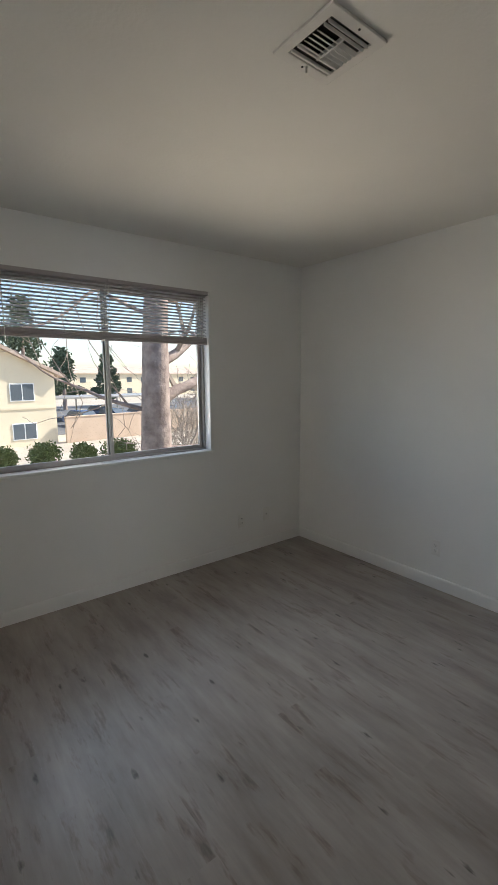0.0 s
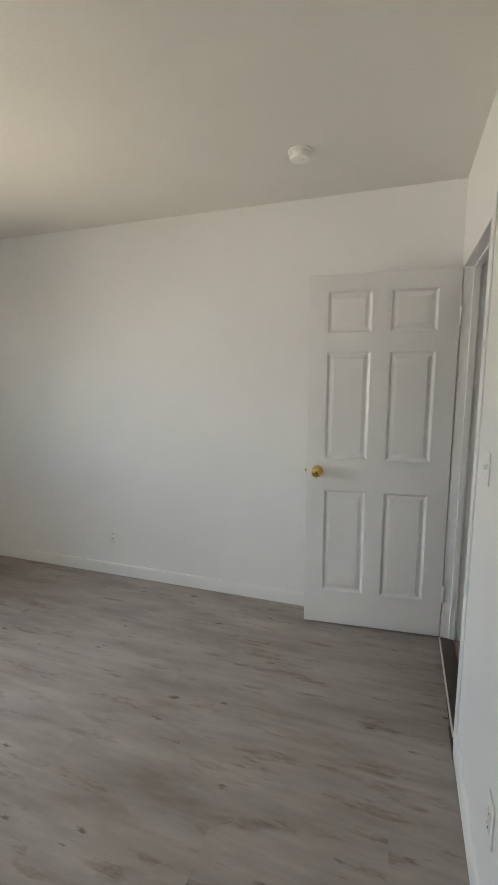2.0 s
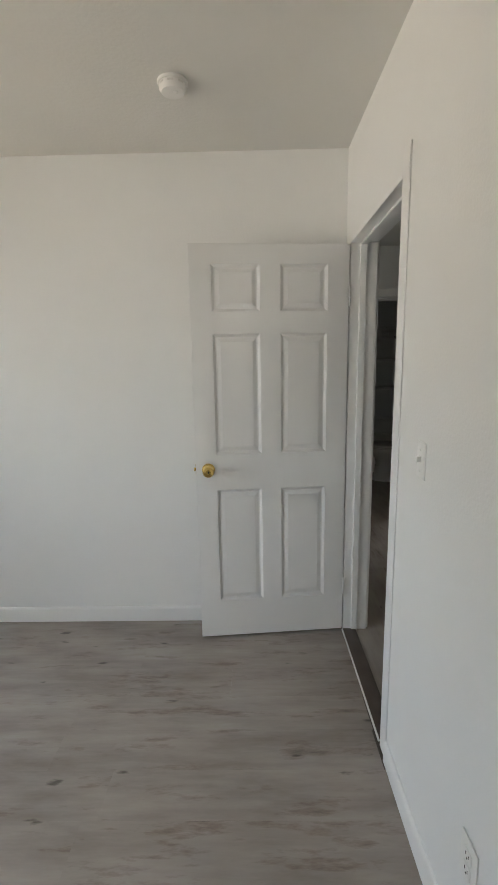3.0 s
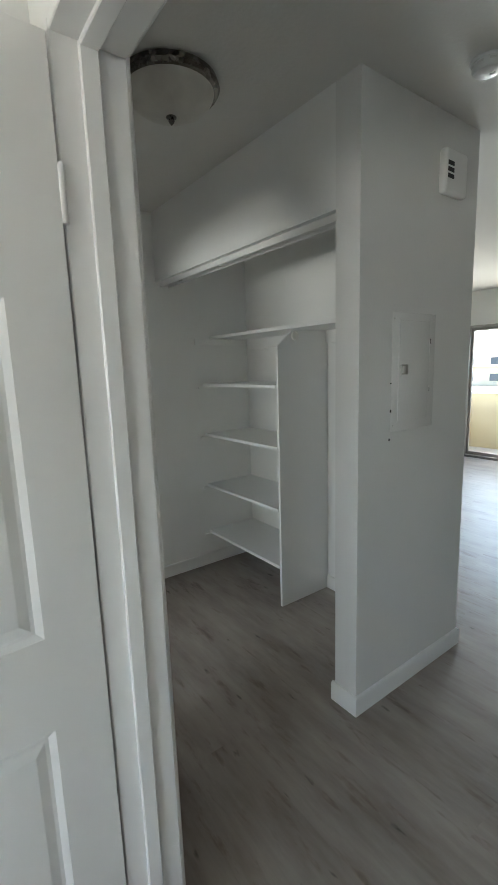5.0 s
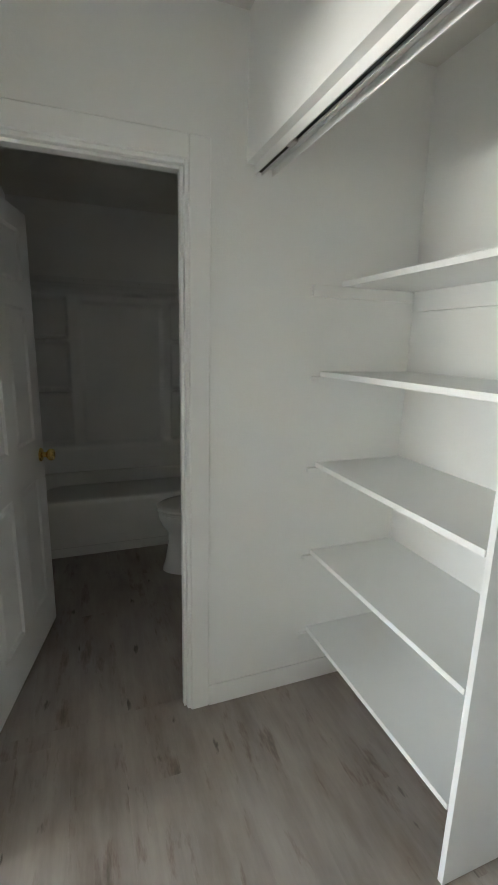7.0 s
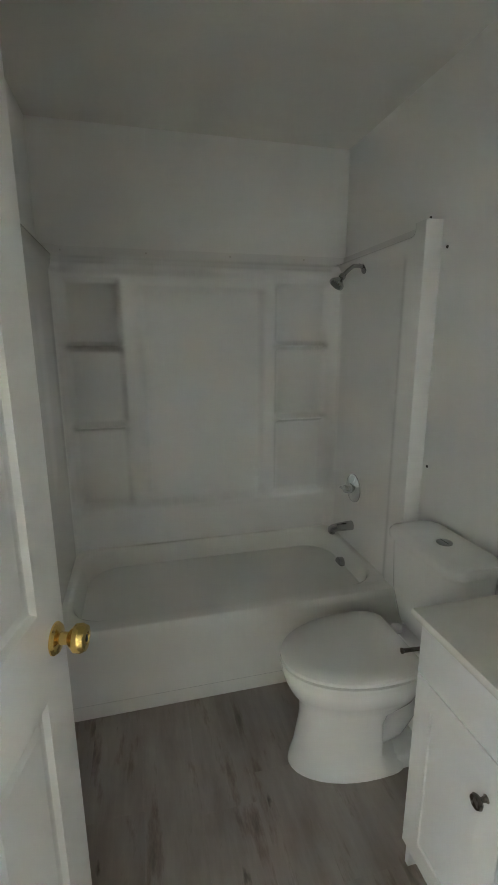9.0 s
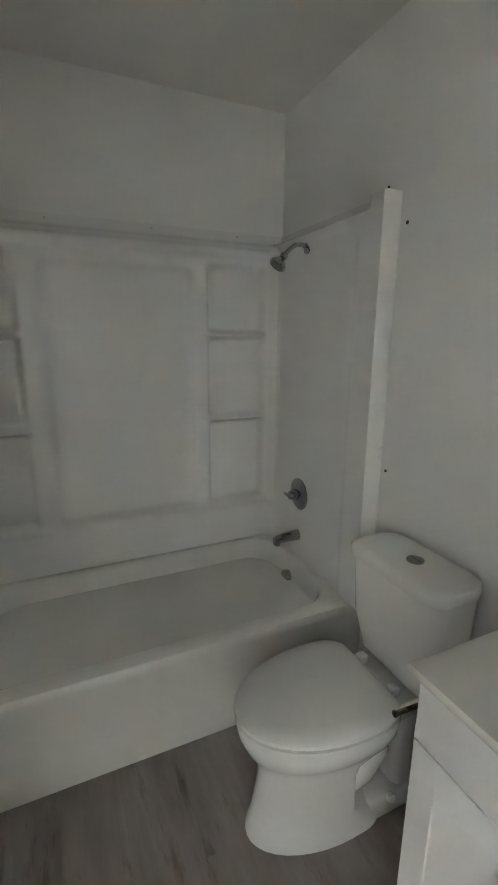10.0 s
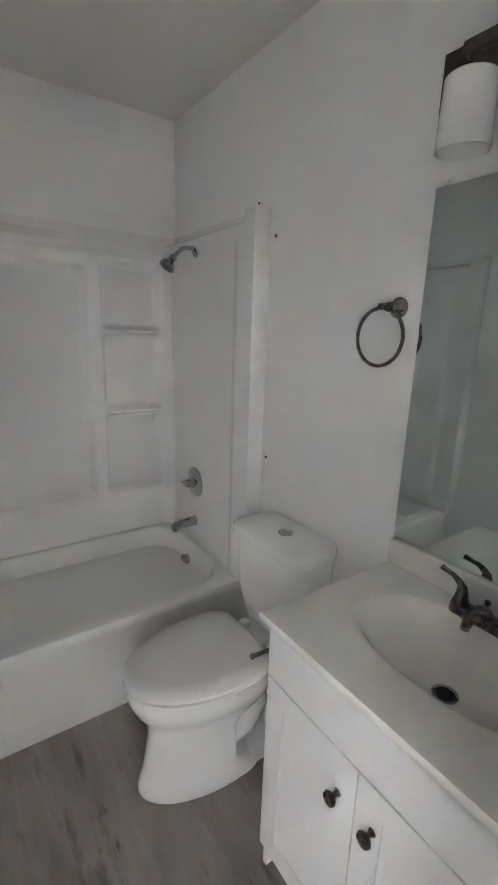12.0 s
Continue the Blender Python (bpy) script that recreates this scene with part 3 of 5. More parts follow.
def ceiling_vent():
    x0, x1, y0, y1 = -0.922, -0.690, 0.862, 1.094
    t = thing("ceiling_vent", pose((x0 + x1) / 2, (y0 + y1) / 2, CEIL_Z), "white square multi-way ceiling air vent with dark slots", "vent")
    h = (x1 - x0) / 2
    i = 0.083
    part("flange", grid_solid(BM(), [-h, -i, i, h], [-h, -i, i, h], -0.010, -0.001, lambda u, v: abs(u) > i or abs(v) > i, lambda u, v, d: (u, v, d)), VENT, t, bevel=0.003)
    # flat sheet in place of the duct's depth, its shade put into the colour
    part("duct", box(BM(), -i, i, -i, i, -0.003, -0.0015), VENT_DARK, t, "flat dark sheet for the shade inside the duct")
    for k in range(2):
        part("slat", box(BM(), i - 0.013 - k * 0.016, i - 0.010 - k * 0.016, -i, i, -0.016, -0.004, 0.001, 1), VENT, t)
        part("slat", box(BM(), -i + 0.009 + k * 0.026, -i + 0.016 + k * 0.026, -i, i, -0.014, -0.004, 0.001, 1), VENT, t)
    for k in range(5):
        x = -i + 0.050 + k * 0.016
        bm = box(BM(), -0.0016, 0.0016, -0.036, 0.036, -0.011, 0.011, 0.0008, 1)
        bmesh.ops.transform(bm, matrix=pose(x, -0.040, -0.012, 0, -50, 0), verts=bm.verts)
        part("blade", bm, VENT, t)
        bm = box(BM(), -0.0016, 0.0016, -0.036, 0.036, -0.007, 0.007, 0.0008, 1)
        bmesh.ops.transform(bm, matrix=pose(x, 0.043, -0.010, 0, 35, 0), verts=bm.verts)
        part("blade", bm, VENT, t)
    part("cross_bar", box(BM(), -i + 0.034, i - 0.03, -0.004, 0.003, -0.016, -0.004, 0.001, 1), VENT, t)
    part("damper_lever", box(BM(), -h + 0.022, -h + 0.030, -0.002, 0.002, -0.028, -0.008), VENT, t)
    for s in (-1, 1):
        part("screw", lathe(BM(), (s * (h - 0.016), s * 0.01, -0.010), (0, 0, -1), [(0.004, 0), (0.0035, 0.0015), (0.001, 0.002)], 10), SLOT, t, "dark screw head")


ceiling_vent()


def smoke_detector(x, y, label):
    t = thing("smoke_detector", pose(x, y, CEIL_Z), label, "smoke detector", "smoke detectors")
    part("base", lathe(BM(), (0, 0, 0), (0, 0, -1), [(0.055, 0), (0.055, 0.006), (0.052, 0.009)], 32), PLASTIC, t)
    part("cover", lathe(BM(), (0, 0, -0.009), (0, 0, -1), [(0.049, 0), (0.048, 0.016), (0.041, 0.026), (0.030, 0.029), (0.001, 0.030)], 32), PLASTIC, t)
    for k in range(8):
        a = 2 * math.pi * k / 8
        bm = box(BM(), -0.010, 0.010, -0.0012, 0.0012, -0.003, 0.003)
        bmesh.ops.transform(bm, matrix=pose(0, 0, -0.016, 0, 0, math.degrees(a)) @ pose(0.0, 0.0475, 0), verts=bm.verts)
        part("slot", bm, VENT, t)
    part("test_button", lathe(BM(), (0.012, -0.012, -0.038), (0, 0, -1), [(0.009, 0), (0.009, 0.002), (0.006, 0.0035)], 16), PLASTIC, t)
    return t


smoke_detector(0.112, 2.245, "white round smoke detector on the bedroom ceiling")
smoke_detector(2.275, 2.708, "white round smoke detector on the ceiling beyond the hall")


def wall_plate(name, m, label, kind):
    """Local: plate in the xz plane, facing -y."""
    t = thing(name, m, label, kind)
    if kind == "light switch":
        part("plate", box(BM(), -0.032, 0.032, -0.0035, -0.0005, -0.052, 0.052, 0.0025), PAINT, t)
    else:
        part("plate", box(BM(), -0.035, 0.035, -0.006, -0.0005, -0.057, 0.057, 0.003), PLASTIC, t)
    if kind == "outlet":
        for z in (-0.0195, 0.0195):
            r = part("receptacle", box(BM(), -0.0165, 0.0165, -0.0085, -0.004, z - 0.014, z + 0.014, 0.003), PLASTIC, t)
            for x in (-0.006, 0.006):
                part("slot", box(BM(), x - 0.0012, x + 0.0012, -0.0090, -0.0080, z - 0.002, z + 0.006), SLOT, r)
            part("slot", box(BM(), -0.002, 0.002, -0.0090, -0.0080, z - 0.009, z - 0.005), SLOT, r)
    elif kind == "light switch":
        part("toggle", box(BM(), -0.004, 0.004, -0.016, -0.003, -0.004, 0.012, 0.0015), PAINT, t)
    else:
        part("jack", lathe(BM(), (0, -0.006, 0), (0, -1, 0), [(0.008, 0), (0.008, 0.003), (0.005, 0.004), (0.005, 0.010)], 12), STEEL, t)
    for z in ((-0.03, 0.03) if kind != "outlet" else (0.0,)):
        part("screw", lathe(BM(), (0, -0.006, z), (0, -1, 0), [(0.003, 0), (0.0028, 0.001)], 10), PLASTIC, t)


wall_plate("outlet", pose(-1.371, BN, 0.297), "white wall outlet above the baseboard", "outlet")
wall_plate("outlet", pose(BW, 2.094, 0.286, 0, 0, 90), "white wall outlet below the window", "outlet")
wall_plate("cable_jack", pose(BW, 2.365, 0.295, 0, 0, 90), "small white cable jack plate on the wall", "wall jack")
wall_plate("outlet", pose(BE, 1.265, 0.345, 0, 0, -90), "white wall outlet on the door wall", "outlet")
wall_plate("light_switch", pose(BE, 1.668, 1.17, 0, 0, -90), "white toggle switch beside the doorway", "light switch")


# ---- hall and closet ----
def closet_shelf(x0, x1, y0, y1, z, label):
    t = thing("closet_shelf", pose(x0, (y0 + y1) / 2, z), label, "shelf", "closet shelves")
    h = (y1 - y0) / 2
    part("board", box(BM(), 0.0022, x1 - x0, -h, h, -0.018, 0.0), SHELF, t)
    part("front_edge", box(BM(), 0.0, 0.0020, -h, h, -0.0185, 0.0005, 0.0006, 1), TRIM, t, "white edge banding")


closet_shelf(2.315, CB - 0.001, PN + 0.001, HN - 0.001, 1.684, "long white melamine top shelf across the closet")
for z in (1.356, 0.998, 0.622, 0.262):
    closet_shelf(2.245, CB - 0.001, 3.809, HN - 0.001, z, "short white melamine closet shelf")


def cleat(axis, p, q):
    single("shelf_cleat", box(BM(), p[0], q[0], p[1], q[1], p[2], q[2], 0.0015, 1), PAINT, "white wooden cleat under a closet shelf", "shelf cleat", "shelf cleats")


cleat("y", (2.19, HN - 0.019, 1.625), (CB - 0.02, HN - 0.0005, 1.6655))
cleat("x", (CB - 0.019, PN + 0.02, 1.590), (CB - 0.0005, HN - 0.02, 1.6655))
for z in (1.356, 0.998, 0.622, 0.262):
    cleat("y", (2.205, HN - 0.017, z - 0.036), (CB - 0.02, HN - 0.0005, z - 0.0185))


def divider():
    t = thing("closet_divider", pose(2.25, 3.80, 0), "tall white closet divider panel with a cut-off corner", "divider panel")
    pr = [(0.0, 0.0), (0.398, 0.0), (0.398, 1.665), (0.118, 1.665), (0.005, 1.578), (0.0, 1.572)]
    part("panel", loft(BM(), [[(u, -0.009, z) for u, z in pr], [(u, 0.009, z) for u, z in pr]]), SHELF, t, bevel=0.001)
    part("rod_socket", lathe(BM(), (0.128, -0.009, 1.630), (0, -1, 0), [(0.026, 0), (0.026, 0.012), (0.020, 0.013), (0.020, 0.003), (0.001, 0.003)], 24), PLASTIC, t, "round white closet rod socket")


divider()


def closet_track():
    t = thing("closet_track", pose(HE, PN, 2.022), "white metal sliding-door track under the closet header", "door track")
    L = HN - PN
    part("track_plate", box(BM(), 0.028, 0.094, 0.001, L - 0.001, -0.006, -0.0005), TRIM, t)
    part("fascia_lip", box(BM(), 0.028, 0.031, 0.001, L - 0.001, -0.030, -0.006), TRIM, t, "white track fascia")
    part("track_lip", box(BM(), 0.052, 0.055, 0.001, L - 0.001, -0.028, -0.006), TRIM, t)
    part("track_lip", box(BM(), 0.091, 0.094, 0.001, L - 0.001, -0.028, -0.006), TRIM, t)
    # dark filler between the lips: the hollow track's shade as colour
    part("track_shade", box(BM(), 0.0315, 0.0515, 0.002, L - 0.002, -0.020, -0.0065), SLOT, t, "dark strip for the shade inside the track")
    part("roller_bracket", box(BM(), 0.033, 0.050, 1.28, 1.32, -0.032, -0.021, 0.003), STEEL, t)


closet_track()


def dome_light(x, y):
    t = thing("ceiling_light", pose(x, y, CEIL_Z), "frosted glass dome light with brushed nickel rim", "ceiling light")
    part("pan", lathe(BM(), (0, 0, 0), (0, 0, -1), [(0.150, 0), (0.165, 0.008), (0.172, 0.030), (0.165, 0.040), (0.150, 0.042)], 48), NICKEL, t, "brushed nickel rim")
    prof = [(0.152 * math.cos(radians(a)), 0.036 + 0.080 * math.sin(radians(a))) for a in range(0, 88, 8)] + [(0.002, 0.116)]
    part("glass_dome", lathe(BM(), (0, 0, 0), (0, 0, -1), prof, 48), FROST, t, "frosted alabaster glass dome")
    part("finial", lathe(BM(), (0, 0, -0.114), (0, 0, -1), [(0.018, 0), (0.018, 0.004), (0.008, 0.007), (0.011, 0.014), (0.008, 0.021), (0.003, 0.026), (0.001, 0.028)], 20), NICKEL, t)


dome_light(1.440, 3.375)


def breaker_panel():
    t = thing("breaker_panel", pose(2.27, PS, 1.43), "painted-over metal breaker panel door in the wall", "breaker panel")
    part("trim_plate", box(BM(), -0.145, 0.150, -0.0025, -0.0005, -0.245, 0.225, 0.001), PAINT_GLOSS, t)
    part("door", box(BM(), -0.105, 0.105, -0.0055, -0.0025, -0.205, 0.195, 0.001), PAINT_GLOSS, t)
    for z in (0.09, -0.10):
        part("hinge", lathe(BM(), (0.107, -0.004, z - 0.03), (0, 0, 1), [(0.003, 0), (0.003, 0.06)], 10), PAINT_GLOSS, t)
    part("latch", box(BM(), -0.098, -0.052, -0.013, -0.0055, -0.018, 0.022, 0.003), STEEL, t, "small grey metal latch")
    part("latch_tab", box(BM(), -0.092, -0.076, -0.017, -0.013, -0.012, 0.016, 0.001, 1), PLASTIC, t)
    for sx, sz, hh in ((-0.150, -0.16, 0.012), (-0.155, -0.275, 0.010), (-0.152, -0.05, 0.005), (0.112, 0.115, 0.022), (0.112, -0.085, 0.018)):
        part("paint_chip", box(BM(), sx - 0.0008, sx + 0.0008, -0.0062, -0.0004, sz - hh / 2, sz + hh / 2), SLOT, t, "dark chip in the paint")
    for sx, sz in ((-0.135, 0.20), (0.135, 0.20), (-0.135, -0.22), (0.135, -0.22)):
        part("screw", lathe(BM(), (sx, -0.0025, sz), (0, -1, 0), [(0.004, 0), (0.003, 0.002)], 10), STEEL, t)


breaker_panel()


def chime():
    t = thing("door_chime", pose(2.480, PS, 2.21), "white plastic door chime with three dark slots", "door chime")
    part("cover", box(BM(), -0.082, 0.082, -0.038, -0.0005, -0.085, 0.085, 0.016, 4), PLASTIC, t)
    for k in range(3):
        z = 0.026 - 0.024 * k
        part("slot", box(BM(), -0.070, -0.028, -0.0395, -0.0375, z - 0.008, z + 0.008), SLOT, t)


chime()


# ---- living room opening and balcony ----
def balcony_door():
    y0, y1, z0, z1 = SL
    t = thing("window_2", None, "aluminium-framed sliding glass balcony doors", "sliding door", kind="structure")
    xo, xi = LE + 0.03, LE + 0.11
    part("frame_top", box(BM(), xo, xi, y0, y1, z1 - 0.035, z1, 0.003), ALU, t)
    part("frame_track", box(BM(), xo, xi, y0, y1, 0.001, 0.028, 0.003), ALU, t)
    part("frame_side", box(BM(), xo, xi, y0, y0 + 0.035, 0.028, z1 - 0.035, 0.003), ALU, t)
    part("frame_side", box(BM(), xo, xi, y1 - 0.035, y1, 0.028, z1 - 0.035, 0.003), ALU, t)
    ym = 4.47
    for a, b, x in ((y0 + 0.035, ym + 0.02, xo + 0.006), (ym - 0.02, y1 - 0.035, xo + 0.045)):
        c = 0.035
        s = part("sash", grid_solid(BM(), [a, a + c, b - c, b], [0.028, 0.028 + 0.05, z1 - 0.035 - 0.04, z1 - 0.035], x, x + 0.028,
                                    lambda u, v: not (a + c < u < b - c and 0.078 < v < z1 - 0.075), lambda u, v, d: (d, u, v)), ALU, t, bevel=0.002)
        g = part("pane", box(BM(), x + 0.012, x + 0.017, a + 0.03, b - 0.03, 0.07, z1 - 0.07), GLASS, s, "clear glass pane", smooth=False)
        g.visible_shadow = False
    part("handle", box(BM(), xo - 0.02, xo + 0.006, ym + 0.0, ym + 0.018, 0.92, 1.10, 0.004), ALU, t)


balcony_door()
STUCCO_YELLOW = mottled("cream_stucco", (0.58, 0.49, 0.31), (0.66, 0.57, 0.38), 2.0, 0.9, 140.0, 0.5, 0.004)
CONCRETE = mottled("balcony_concrete", (0.50, 0.46, 0.40), (0.60, 0.56, 0.50), 2.0, 0.85, 80.0, 0.4, 0.003)
bal = thing("balcony", None, "cream stucco balcony with a solid parapet", "balcony", kind="structure")
part("deck", box(BM(), LE + 0.152, LE + 1.30, 1.2, 6.3, -0.30, -0.05), CONCRETE, bal, smooth=False)
part("parapet", box(BM(), LE + 1.12, LE + 1.28, 1.2, 6.3, -0.05, 0.885, 0.004), STUCCO_YELLOW, bal)
part("parapet_cap", box(BM(), LE + 1.10, LE + 1.30, 1.2, 6.3, 0.885, 0.915, 0.006), TRIM, bal)
for yy in (1.2, 6.15):
    part("parapet", box(BM(), LE + 0.152, LE + 1.12, yy, yy + 0.15, -0.05, 0.885, 0.004), STUCCO_YELLOW, bal)


# ---- bathroom ----
def bathtub():
    t = thing("bathtub", pose(TW, TF, 0), "white enamel alcove bathtub with a plain apron", "bathtub")
    L, D, H = TE - TW - 0.002, TN - TF - 0.002, 0.40
    bm = BM()
    # apron: slightly bowed profile with a toe band, rolled into the rim
    prof = [(0.014, 0.0), (0.014, 0.062), (0.004, 0.072), (0.004, 0.34), (0.0, 0.36), (0.0, 0.385), (0.006, 0.396), (0.016, 0.400), (0.060, 0.398), (0.060, 0.0)]
    loft(bm, [[(x, y, z) for y, z in prof] for x in (0.002, L)])
    part("apron", bm, TUB, t)
    # rim with the basin, as rounded rings that go down
    cx, cy = L / 2, 0.060 + (D - 0.060) / 2
    hx, hy = L / 2 - 0.001, (D - 0.060) / 2
    rings = [round_rect(cx, cy, 0.30, hx, hy, 0.002, 8), round_rect(cx, cy, 0.398, hx, hy, 0.002, 8)]
    bx, by = L / 2 - 0.072, (D - 0.118) / 2
    by0 = 0.066 + by
    for z, k in ((0.400, 0.0), (0.396, 0.008), (0.380, 0.016), (0.30, 0.030), (0.16, 0.055), (0.10, 0.085), (0.075, 0.14), (0.070, 0.22)):
        rings.append(round_rect(cx + 0.3 * k, by0, z, bx - 1.3 * k, by - 0.75 * k, min(0.16, 0.9 * (by - 0.75 * k)), 8))
    bm = BM()
    loft(bm, rings)
    part("basin", bm, TUB, t, angle=50)
    part("overflow_plate", lathe(BM(), (L - 0.118, 0.440, 0.298), (-1, 0, 0.12), [(0.036, -0.02), (0.036, 0.004), (0.032, 0.008), (0.010, 0.010), (0.001, 0.010)], 28), CHROME, t, "chrome overflow cover")
    part("drain", lathe(BM(), (L - 0.36, 0.42, 0.070), (0, 0, 1), [(0.03, 0), (0.03, 0.003), (0.02, 0.004), (0.001, 0.002)], 24), CHROME, t)


bathtub()


def surround():
    t = thing("tub_surround", pose(TW, TN, 0), "glossy white moulded acrylic tub surround with shelves", "tub surround")
    L, top, z0 = TE - TW, 1.915, 0.402
    def smooth(a, b, v):
        k = min(max((v - a) / (b - a), 0.0), 1.0)
        return k * k * (3 - 2 * k)

    def band(v, a, b, w):
        return smooth(a - w / 2, a + w / 2, v) * (1 - smooth(b - w / 2, b + w / 2, v))

    def moulded(name, us, vs, height, place):
        """A moulded sheet: a fine grid raised by height(u, v), with its rim turned back to the wall."""
        bm = BM()
        nu, nv = len(us), len(vs)
        grid = [[bm.verts.new(place(u, v, height(u, v))) for v in vs] for u in us]
        for i in range(nu - 1):
            for k in range(nv - 1):
                bm.faces.new((grid[i][k], grid[i + 1][k], grid[i + 1][k + 1], grid[i][k + 1]))
        rim = [(i, 0) for i in range(nu)] + [(nu - 1, k) for k in range(1, nv)] + [(i, nv - 1) for i in range(nu - 2, -1, -1)] + [(0, k) for k in range(nv - 2, 0, -1)]
        back = [bm.verts.new(place(us[i], vs[k], 0.001)) for i, k in rim]
        for q in range(len(rim)):
            r = (q + 1) % len(rim)
            bm.faces.new((grid[rim[q][0]][rim[q][1]], grid[rim[r][0]][rim[r][1]], back[r], back[q]))
        bmesh.ops.recalc_face_normals(bm, faces=bm.faces[:])
        part(name, bm, ACRYLIC, t, angle=50)

    cells = ((0.640, 1.045), (1.080, 1.440), (1.475, 1.765))
    sides = ((0.095, 0.350), (1.145, 1.425))

    def back_height(x, z):
        h = 0.044 - 0.023 * band(x, 0.450, 1.065, 0.040) * band(z, 0.640, 1.735, 0.034)
        h += 0.004 * band(x, 0.40, 1.11, 0.5) * band(z, 0.640, 1.735, 0.3)
        for a, b in sides:
            for c, d in cells:
                h -= 0.031 * band(x, a, b, 0.036) * band(z, c, d, 0.028)
            for zs in (1.062, 1.457):
                h += 0.020 * band(x, a, b, 0.050) * math.exp(-((z - zs) / 0.015) ** 2)
        h += 0.010 * math.exp(-((z - 0.612) / 0.018) ** 2)
        h += 0.026 * math.exp(-((z - 1.822) / 0.022) ** 4)
        h -= 0.028 * smooth(1.855, 1.880, z)
        return h + 0.045 * (1 - smooth(0.05, 0.105, x)) + 0.045 * smooth(L - 0.105, L - 0.05, x) * (1 - smooth(1.85, 1.88, z))

    xs = [0.003 + (L - 0.006) * k / 200 for k in range(201)]
    zs_all = [z0 + (top - z0) * k / 180 for k in range(181)]
    moulded("back_panel", xs, zs_all, back_height, lambda u, v, h: (u, -h, v))
    for px in (0.10, 0.49, 0.905, 1.30):
        part("screw", lathe(BM(), (px, -0.016, 1.897), (0, -1, 0), [(0.005, 0), (0.004, 0.002), (0.001, 0.0025)], 10), STEEL, t, "screw head in the flange")
    # end panels at both ends: a shallow field inside a raised border, with a rounded front edge
    d = TN - TF + 0.03

    def end_height(u, z):
        h = 0.068 - 0.011 * band(u, 0.085, d - 0.125, 0.055) * (1 - smooth(1.785, 1.830, z))
        h += 0.003 * band(u, 0.15, 0.42, 0.12) * band(z, 0.9, 1.60, 0.2)
        h -= 0.052 * smooth(1.868, 1.892, z) * (1 - smooth(d - 0.10, d - 0.06, u))
        return h - 0.010 * smooth(d + 0.004, d + 0.012, u)

    ends = [0.014 + (d - 0.002) * k / 110 for k in range(111)]
    for side, x in ((1, L), (-1, 0.0)):
        moulded("end_panel", ends, zs_all, end_height, lambda u, v, h, x=x, side=side: (x - side * h, -u, v))
        if side > 0:
            for yy, zz in ((-d - 0.006, top + 0.004), (-d - 0.045, top - 0.10), (-d - 0.040, 0.98)):
                part("screw", lathe(BM(), (x - (0.052 if yy > -d - 0.02 else 0.0), yy, zz), (-1, 0, 0), [(0.006, 0), (0.005, 0.003), (0.001, 0.004)], 10), SLOT, t, "dark screw head at the panel's edge")


surround()

FX, FY = TE - 0.057, 6.579        # plane and line of the tub fittings


def shower_head():
    t = thing("wall_shower", pose(FX, FY, 1.82), "chrome shower head on a short arm", "shower head")
    part("flange", lathe(BM(), (0, 0, 0), (-1, 0, 0), [(0.030, 0), (0.029, 0.004), (0.014, 0.012), (0.010, 0.013)], 28), CHROME, t)
    part("arm", tube(BM(), [(-0.005, 0, 0), (-0.03, 0, 0.006), (-0.06, 0, 0.002), (-0.085, 0, -0.016), (-0.110, 0, -0.040)], 0.0095, 12), CHROME, t)
    ax = Vector((-0.62, 0, -0.78)).normalized()
    part("head", lathe(BM(), (-0.106, 0, -0.036), ax, [(0.012, 0), (0.016, 0.006), (0.016, 0.018), (0.013, 0.022), (0.022, 0.034), (0.035, 0.048), (0.037, 0.060), (0.034, 0.064), (0.001, 0.062)], 28), CHROME, t)
    part("nozzle_face", lathe(BM(), Vector((-0.106, 0, -0.036)) + ax * 0.0625, ax, [(0.028, 0), (0.027, 0.003), (0.001, 0.004)], 24), RUBBER, t, "grey nozzle face")


def shower_valve():
    t = thing("shower_valve", pose(FX, FY, 0.725), "round chrome shower valve with a lever handle", "shower valve")
    part("escutcheon", lathe(BM(), (0, 0, 0), (-1, 0, 0), [(0.076, 0), (0.075, 0.004), (0.060, 0.010), (0.030, 0.014), (0.026, 0.016)], 40), CHROME, t)
    part("hub", lathe(BM(), (-0.014, 0, 0), (-1, 0, 0), [(0.026, 0), (0.024, 0.020), (0.019, 0.040), (0.001, 0.044)], 28), CHROME, t)
    part("lever", tube(BM(), [(-0.045, 0, 0), (-0.050, 0.020, -0.004), (-0.052, 0.050, -0.006)], [0.010, 0.008, 0.006], 10), CHROME, t)


def tub_spout():
    t = thing("tub_spout", pose(FX, FY, 0.515), "short chrome tub spout on the surround wall", "tub spout")
    rings = []
    for d, r, dz in ((0.0, 0.026, 0), (0.03, 0.025, 0), (0.08, 0.023, -0.002), (0.112, 0.021, -0.006), (0.128, 0.018, -0.012), (0.132, 0.010, -0.016)):
        rings.append(circle((-d, 0, dz), (-1, 0, 0), r, 24))
    part("body", loft(BM(), rings), CHROME, t)
    part("nozzle", lathe(BM(), (-0.112, 0, -0.018), (0, 0, -1), [(0.015, 0), (0.015, 0.016), (0.012, 0.016), (0.011, 0.004), (0.001, 0.004)], 20), CHROME, t)


shower_head()
shower_valve()
tub_spout()


